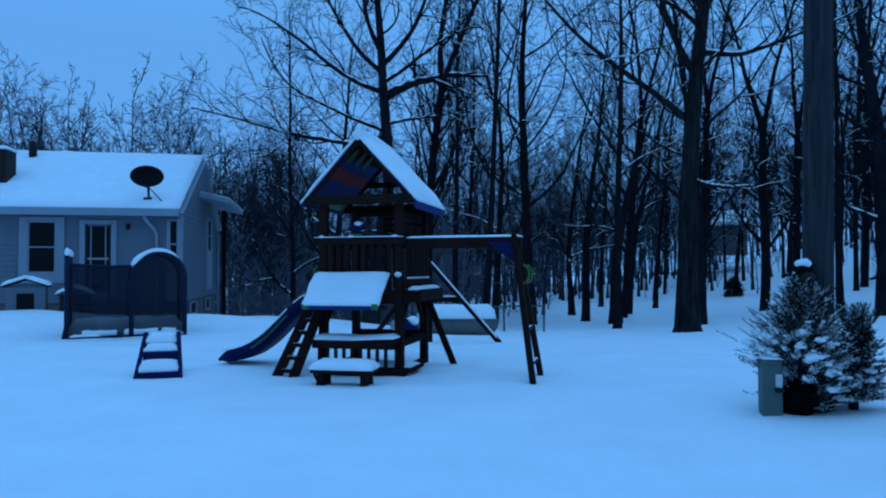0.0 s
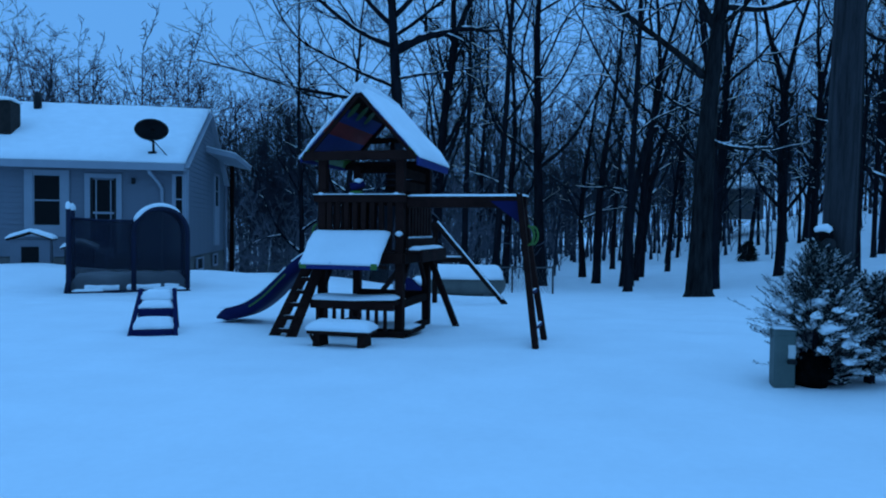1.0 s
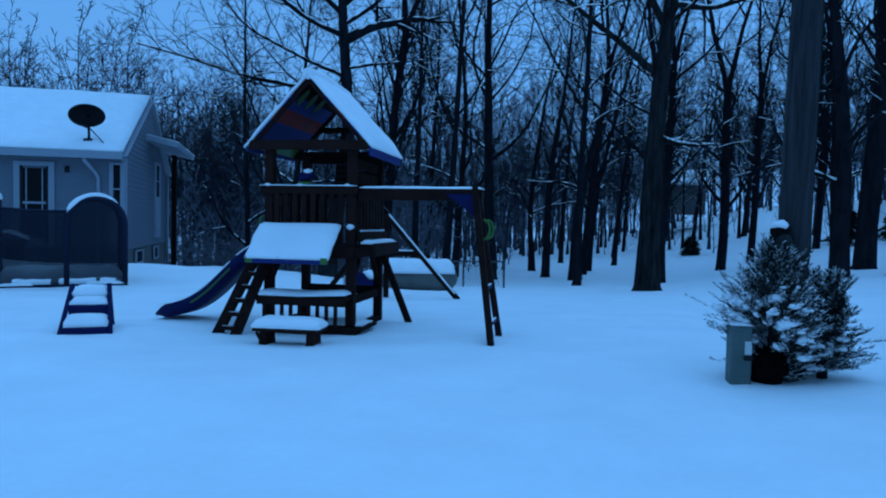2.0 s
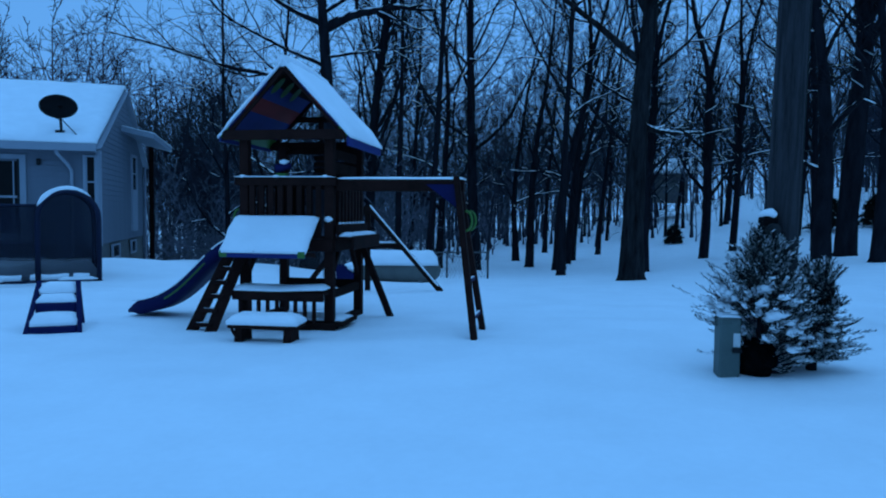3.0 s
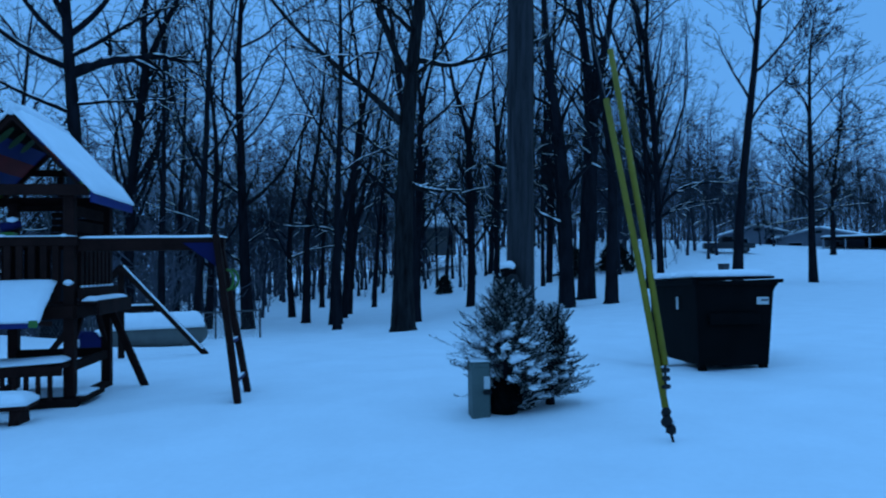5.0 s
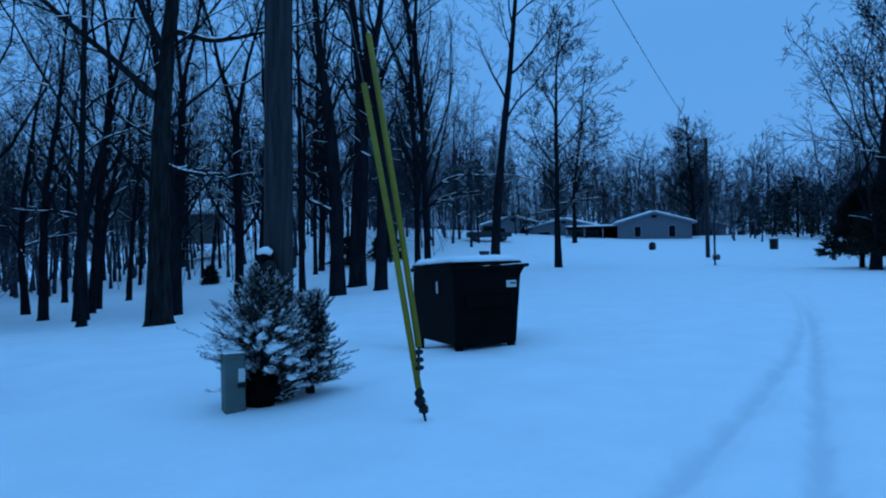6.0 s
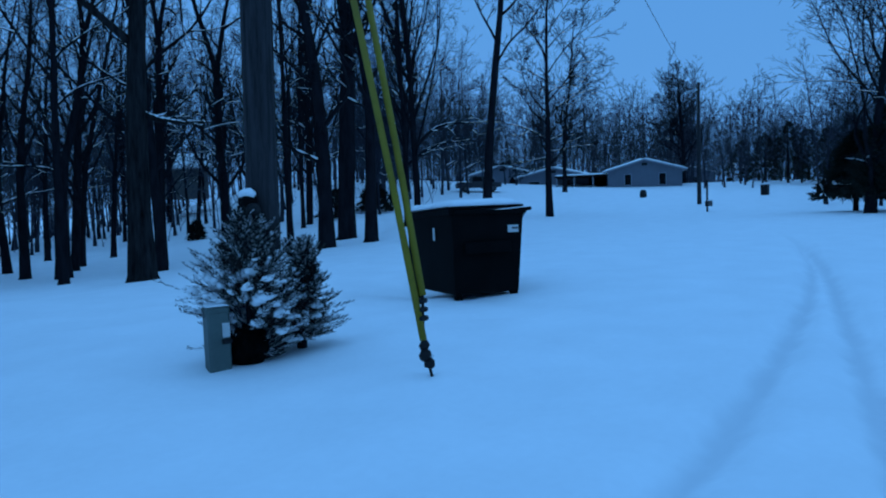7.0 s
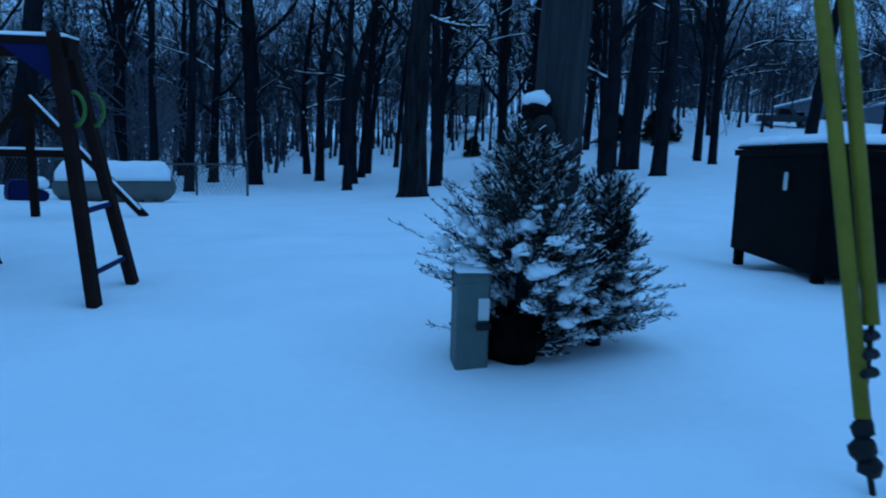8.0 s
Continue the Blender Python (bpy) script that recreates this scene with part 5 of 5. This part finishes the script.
    me = bpy.data.meshes.new("foliage")
    me.from_pydata(co, [], faces)
    me.materials.append(JUNIPER)
    ob = new("foliage", me)
    ob.parent = j
    tagged(ob, kind="stuff")
    me = bpy.data.meshes.new("snow_dust")
    me.from_pydata(sc, [], sf)
    me.materials.append(SNOW_CAP)
    ob = new("snow_dust", me)
    ob.parent = j
    tagged(ob, "fine snow along the sprays", kind="stuff")
    tagged(part("foliage_snow", pad, SNOW_CAP, j, "pads of caught snow", True), kind="stuff")
    part("stem", tube([(0, 0, -0.05), (lean[0] * 0.3, 0.01, height * 0.4), (lean[0] * 0.8, lean[1] * 0.8, height * 0.8)], [0.05, 0.035, 0.01], 7), BARK, j)
    return j


juniper("juniper", 3.19, 6.40, 1.32, ((0, 0.26), (0.15, 0.42), (0.4, 0.52), (0.6, 0.50), (0.75, 0.36), (0.88, 0.20), (1, 0.10)), 560, 3, "snow-laden green juniper at the foot of the pole", ((2.87, 6.22, 0.24, 0.52), (3.10, 6.10, 0.20, 0.30)), pads=120)
juniper("juniper", 3.70, 6.42, 0.98, ((0, 0.24), (0.2, 0.36), (0.5, 0.34), (0.75, 0.2), (1, 0.06)), 300, 8, "smaller snow-dusted juniper with a pointed top beside the pole", lean=(0.05, 0), pads=50)


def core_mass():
    """Black lumps added as the shade in the hollow foot of the juniper."""
    c = thing("juniper_shade", pose(3.16, 6.46, ground_z(3.16, 6.46)), "black mass standing for the shade inside the base of the juniper", "undergrowth")
    part("clump", lump((0, 0.0, 0.12), 0.21, 4, 0.9, 3), BUSH_SHADE, c)
    part("clump", lump((0.24, 0.10, 0.16), 0.17, 9, 1.2, 3), BUSH_SHADE, c)


core_mass()


# ---- dumpster ----
def dumpster():
    x, y = 6.75, 7.35
    d = thing("dumpster", pose(x, y, -0.04, -2.2, 0, -26) @ Matrix.Diagonal((1, 1, 1.1, 1)), "black steel dumpster with snow on its lids", "dumpster")
    w, lg = 0.94, 2.0
    # side profile runs in x, the long way in y
    side = [(0.0, 0.07), (w - 0.01, 0.07), (w + 0.10, 0.96), (w + 0.17, 1.07), (0.02, 1.10), (0.0, 1.0)]
    part("end_plate", prism(side, 0.0, 0.025), BIN_BLACK, d)
    part("end_plate", prism(side, lg - 0.025, lg), BIN_BLACK, d)
    part("back_plate", box(0.0, 0.03, 0.026, lg - 0.026, 0.07, 1.08), BIN_BLACK, d)
    part("front_plate", plank((w - 0.02, lg / 2, 0.07), (w + 0.085, lg / 2, 0.98), lg - 0.054, 0.025, up=(1, 0, 0)), BIN_BLACK, d)
    part("floor_plate", box(0.03, w - 0.03, 0.03, lg - 0.03, 0.07, 0.10, 0), BIN_BLACK, d)
    for xx, yy in ((0.03, 0.06), (0.03, lg - 0.10), (w - 0.11, 0.02), (w - 0.11, lg - 0.10)):
        part("skid", box(xx, xx + 0.10, yy, yy + 0.08, -0.03 - 0.13 * (yy > 1), 0.07), BIN_BLACK, d)
    part("rim", plank((0.02, -0.012, 1.075), (w + 0.15, -0.012, 1.055), 0.05, 0.05), BIN_BLACK, d)
    part("rim", plank((-0.015, -0.02, 1.08), (-0.015, lg + 0.02, 1.08), 0.05, 0.06), BIN_BLACK, d)
    part("lip", tube([(w + 0.20, -0.05, 1.085), (w + 0.20, lg + 0.05, 1.085)], 0.024, 10), BIN_BLACK, d, smooth=True)
    part("lip_arm", plank((w + 0.10, 0.0, 1.05), (w + 0.20, 0.0, 1.085), 0.03, 0.03), BIN_BLACK, d)
    part("fork_pocket", box(0.15, w - 0.12, -0.065, -0.001, 0.56, 0.70, 0.012), BIN_BLACK, d)
    for k in range(2):
        y0, y1 = 0.03 + k * lg / 2, lg / 2 + k * lg / 2 - 0.03
        lid = part("lid", moved(box(-0.03, w + 0.14, y0, y1, 0, 0.03), Matrix.Translation((0, 0, 1.115))), BIN_BLACK, d, "black plastic lid")
        part("lid_snow", snow_slab(0.0, w + 0.12, y0 + 0.01, y1 + 0.02, 1.146, 0.085, 91 + k, 12, 10, edge=0.10), SNOW_CAP, lid, "settled snow", True)
    part("label", box(w - 0.13, w + 0.03, -0.004, -0.001, 0.80, 0.89, 0), LABEL, d, "pale blue-white sticker")
    part("print_bar", box(w - 0.07, w + 0.02, -0.0065, -0.0045, 0.84, 0.865, 0), BAR, d, "grey print bar")
    part("label", box(-0.034, -0.031, 0.62, 0.70, 0.74, 0.90, 0), LABEL, d, "pale upright sticker")


dumpster()


# ---- along the lane ----
def far_house(x, y, turn, w, dp, hh, rise, label, windows, mat=SIDING, base=None):
    h = thing("house", pose(x, y, base if base is not None else land(x, y), 0, 0, turn), label, "house")
    gable = [(-w / 2, -1.5), (w / 2, -1.5), (w / 2, hh), (0, hh + rise), (-w / 2, hh)]
    part("wall", prism(gable, 0, 0.2), mat, h)
    part("wall", prism(gable, dp - 0.2, dp), mat, h)
    part("wall", box(-w / 2, -w / 2 + 0.2, 0.2, dp - 0.2, -1.5, hh, 0), mat, h)
    part("wall", box(w / 2 - 0.2, w / 2, 0.2, dp - 0.2, -1.5, hh, 0), mat, h)
    for s in (-1, 1):
        part("roof", prism([(0, hh + rise), (s * (w / 2 + 0.5), hh - rise / (w / 2) * 0.5), (s * (w / 2 + 0.5), hh - rise / (w / 2) * 0.5 + 0.15), (0, hh + rise + 0.15)], -0.5, dp + 0.5), TRIM, h)
        xa, xb = sorted((0, s * (w / 2 + 0.55)))
        part("roof_snow", snow_slab(xa, xb, -0.55, dp + 0.5, hh + 0.16, 0.22, 95 + s, 12, 12, lambda q, _: rise * (1 - abs(q) / (w / 2)), 0.3), SNOW_CAP, h, smooth=True)
    for wx, wz, ww, wh in windows:
        u = part("window", box(wx - ww / 2 - 0.08, wx + ww / 2 + 0.08, -0.05, -0.004, wz - 0.08, wz + wh + 0.08, 0), TRIM, h)
        part("pane", box(wx - ww / 2, wx + ww / 2, -0.06, -0.051, wz, wz + wh, 0), GLASS, u)
    part("gable_vent", box(-0.3, 0.3, -0.05, -0.004, hh + rise * 0.5, hh + rise * 0.5 + 0.3, 0), DARK_METAL, h)
    return h


FH = (74.5, 40.0)
FB = 1.35
far_house(FH[0], FH[1], -58, 8.4, 12, 2.9, 1.2, "pale single-storey house with a snowy low gable across the field", ((-1.9, 1.3, 0.7, 1.2), (2.0, 1.2, 0.7, 1.3)), base=FB)
far_house(74.0, 52.5, -58, 9.0, 9, 2.7, 1.1, "long low house wing with a snow-covered roof", ((-2.5, 1.0, 1.4, 1.2), (1.6, 1.0, 0.9, 1.2)), base=FB + 0.1)
far_house(71.0, 58.6, -50, 8.0, 9, 2.6, 1.1, "low blue-grey house behind bare trees", ((-1.5, 1.0, 1.0, 1.2), (1.6, 1.0, 1.0, 1.2)), base=FB + 0.8)
far_house(35.2, 69.5, 63, 4.6, 4.6, 1.7, 1.3, "dark small house with a snowy roof deep in the wood", (), FOUNDATION, base=4.3)
far_house(122, 56, -65, 9.0, 10, 2.8, 1.3, "distant low house with a snowy roof by the lane", ((-1.5, 1.0, 1.0, 1.2), (1.5, 1.0, 1.0, 1.2)), base=2.2)


def carport():
    x, y = 71.5, 46.4
    c = thing("carport", pose(x, y, FB, 0, 0, -58), "open dark carport with a snowy flat roof between the houses", "carport")
    part("roof", box(-3.4, 3.4, -0.5, 6, 2.5, 2.7), DARK_WOOD, c)
    part("roof_snow", snow_slab(-3.4, 3.4, -0.5, 6, 2.7, 0.2, 99, 14, 10), SNOW_CAP, c, smooth=True)
    for xx in (-3.2, -1.1, 1.1, 3.2):
        part("post", box(xx - 0.07, xx + 0.07, -0.3, -0.15, -1, 2.5), TRIM, c)
    part("back_wall", box(-3.4, 3.4, 5.7, 5.9, -1, 2.5, 0), DARK_WOOD, c)
    part("deck_rail", box(-7.7, -5.2, -2.6, -2.5, 0.5, 0.6), DARK_WOOD, c)


carport()


def truck():
    x, y = 56.5, 50.2
    t = thing("pickup_truck", pose(x, y, land(x, y), 0, 0, -40), "dark pickup truck parked in snow by the far houses", "truck")
    part("body", prism([(-2.4, 0.45), (2.4, 0.45), (2.45, 0.9), (1.0, 1.05), (0.55, 1.65), (-0.7, 1.7), (-0.85, 1.08), (-2.4, 1.05)], -0.85, 0.85, bevel=0.05), CAR_PAINT, t)
    part("bed_snow", snow_slab(-2.3, -0.9, -0.75, 0.75, 1.06, 0.12, 101, 8, 8), SNOW_CAP, t, smooth=True)
    part("window", prism([(0.42, 1.12), (0.20, 1.58), (-0.62, 1.60), (-0.70, 1.12)], -0.862, -0.852), GLASS, t)
    for xx in (-1.5, 1.5):
        for yy in (-0.87, 0.67):
            wh = part("wheel", tube([(xx, yy, 0.36), (xx, yy + 0.2, 0.36)], 0.37, 18), RUBBER, t, smooth=True)
            part("rim", tube([(xx, yy - 0.006, 0.36), (xx, yy - 0.001, 0.36)], 0.2, 14), GALV, wh)


truck()


def lane_post(name, x, y, hh, label, category):
    p = thing(name, pose(x, y, land(x, y)), label, category)
    return p


p2 = lane_post("utility_pole", 53.6, 24.4, 10, "tall thin wooden utility pole beside the lane", "utility pole")
part("shaft", tube([(0, 0, -0.3), (0, 0, 5), (0.1, 0, 9.6)], [0.17, 0.15, 0.11], 12), POLE_WOOD, p2, smooth=True)
mbx = lane_post("mailbox", 45.4, 20.3, 1, "grey mailbox on a thin post beside the lane", "mailbox")
part("post", box(-0.05, 0.05, -0.05, 0.05, -0.3, 2.1), DARK_METAL, mbx)
part("box", box(-0.05, 0.55, -0.15, 0.15, 0.35, 0.72, 0.05), GALV, mbx)
part("box_snow", snow_slab(-0.05, 0.55, -0.15, 0.15, 0.72, 0.1, 104, 6, 5), SNOW_CAP, mbx, smooth=True)
for cx, cy, lab, cat, nm in ((63.3, 22.7, "dark plastic bin standing in the snowy field", "bin", "trash_bin"), (60.0, 32.6, "dark tyre half sunk in snow before the far house", "tyre", "tyre"), (41.5, 37.6, "grey bin in the snow near the wood", "bin", "trash_bin")):
    b = thing(nm, pose(cx, cy, land(cx, cy)), lab, cat)
    if nm == "tyre":
        part("tread", tube([(0, -0.15, 0.3), (0, 0.15, 0.3)], 0.42, 18), RUBBER, b, smooth=True)
    else:
        part("body", prism([(-0.26, -0.1), (0.26, -0.1), (0.32, 0.85), (-0.32, 0.85)], -0.28, 0.28, bevel=0.02), GALV if cat == "bin" and cx < 50 else DARK_METAL, b)
        part("lid", box(-0.34, 0.34, -0.3, 0.3, 0.85, 0.92, 0.02), DARK_METAL, b)


def overhead_wire():
    w = thing("overhead_wire", pose(0, 0, 0), "thin overhead wire sagging between the two poles", "wire")
    a, b = Vector((3.62, 6.42, 9.7)), Vector((53.7, 24.4, 9.4))
    pts = []
    for i in range(25):
        t = i / 24
        p = a.lerp(b, t)
        p.z -= 1.0 * 4 * t * (1 - t) * 0.6
        pts.append(p)
    part("strand", tube(pts, 0.013, 5), RUBBER, w)


overhead_wire()


def evergreen(x, y, height, radius, seed, label, low=0.05, count=900):
    """A dark cedar: a stem with many drooping tufts, ragged outline."""
    rng = random.Random(seed)
    c = thing("cedar_tree", pose(x, y, land(x, y)), label, "tree", "cedars")
    co, faces, sn, sf = [], [], [], []
    for i in range(count):
        h = low + (1 - low) * rng.random() ** 1.2
        a = rng.uniform(0, 6.28)
        r = radius * (1 - h) ** 0.7 * (0.35 + 0.65 * math.sqrt(rng.random())) * (1 + 0.25 * math.sin(a * 3 + h * 9))
        p = Vector((math.cos(a) * r, math.sin(a) * r, h * height))
        for _ in range(7):
            d = Vector((math.cos(a) + rng.uniform(-0.9, 0.9), math.sin(a) + rng.uniform(-0.9, 0.9), rng.uniform(-0.5, 0.8))).normalized()
            s = d.orthogonal().normalized() * rng.uniform(0.03, 0.07)
            l = rng.uniform(0.25, 0.5)
            b = len(co)
            co.extend([(p - s)[:], (p + d * l)[:], (p + s)[:], (p + d * l * 0.5 + s.cross(d))[:]])
            faces.extend([(b, b + 1, b + 3), (b + 3, b + 1, b + 2)])
    me = bpy.data.meshes.new("foliage")
    me.from_pydata(co, [], faces)
    me.materials.append(CEDAR)
    ob = new("foliage", me)
    ob.parent = c
    tagged(ob, kind="stuff")
    part("trunk", tube([(0, 0, -0.3), (0.05, 0, height * 0.5), (0, 0, height * 0.92)], [0.16, 0.1, 0.02], 8), BARK, c, smooth=True)
    return c


evergreen(39.5, 8.6, 5.2, 2.4, 3, "dark dense cedar at the edge of the lane", 0.16)
evergreen(42.5, 10.9, 4.2, 2.0, 5, "dark rounded cedar beside the lane", 0.18)
evergreen(43.0, 7.8, 6.0, 2.6, 6, "tall dark cedar at the wood's edge by the lane", 0.1)
evergreen(38.2, 46.0, 2.4, 1.7, 7, "low dark evergreen bush in the snow", 0.04, 500)
evergreen(34.0, 46.0, 2.2, 1.4, 8, "low dark evergreen bush among bare trunks", 0.04, 400)
evergreen(23.6, 49.0, 1.3, 0.5, 9, "small dark shrub at the foot of a trunk", 0.02, 120)
for i, (yaw, r, hh) in enumerate(((70.5, 92, 5.5), (72.0, 84, 6.5), (73.4, 95, 6.0), (74.6, 80, 5.5), (76.0, 74, 6.5), (69.0, 110, 6.0), (78.5, 60, 6.0))):
    evergreen(r * math.sin(radians(yaw)), r * math.cos(radians(yaw)), hh, 2.6, 30 + i, "dark cedar in the far treeline along the lane", 0.06, 420)
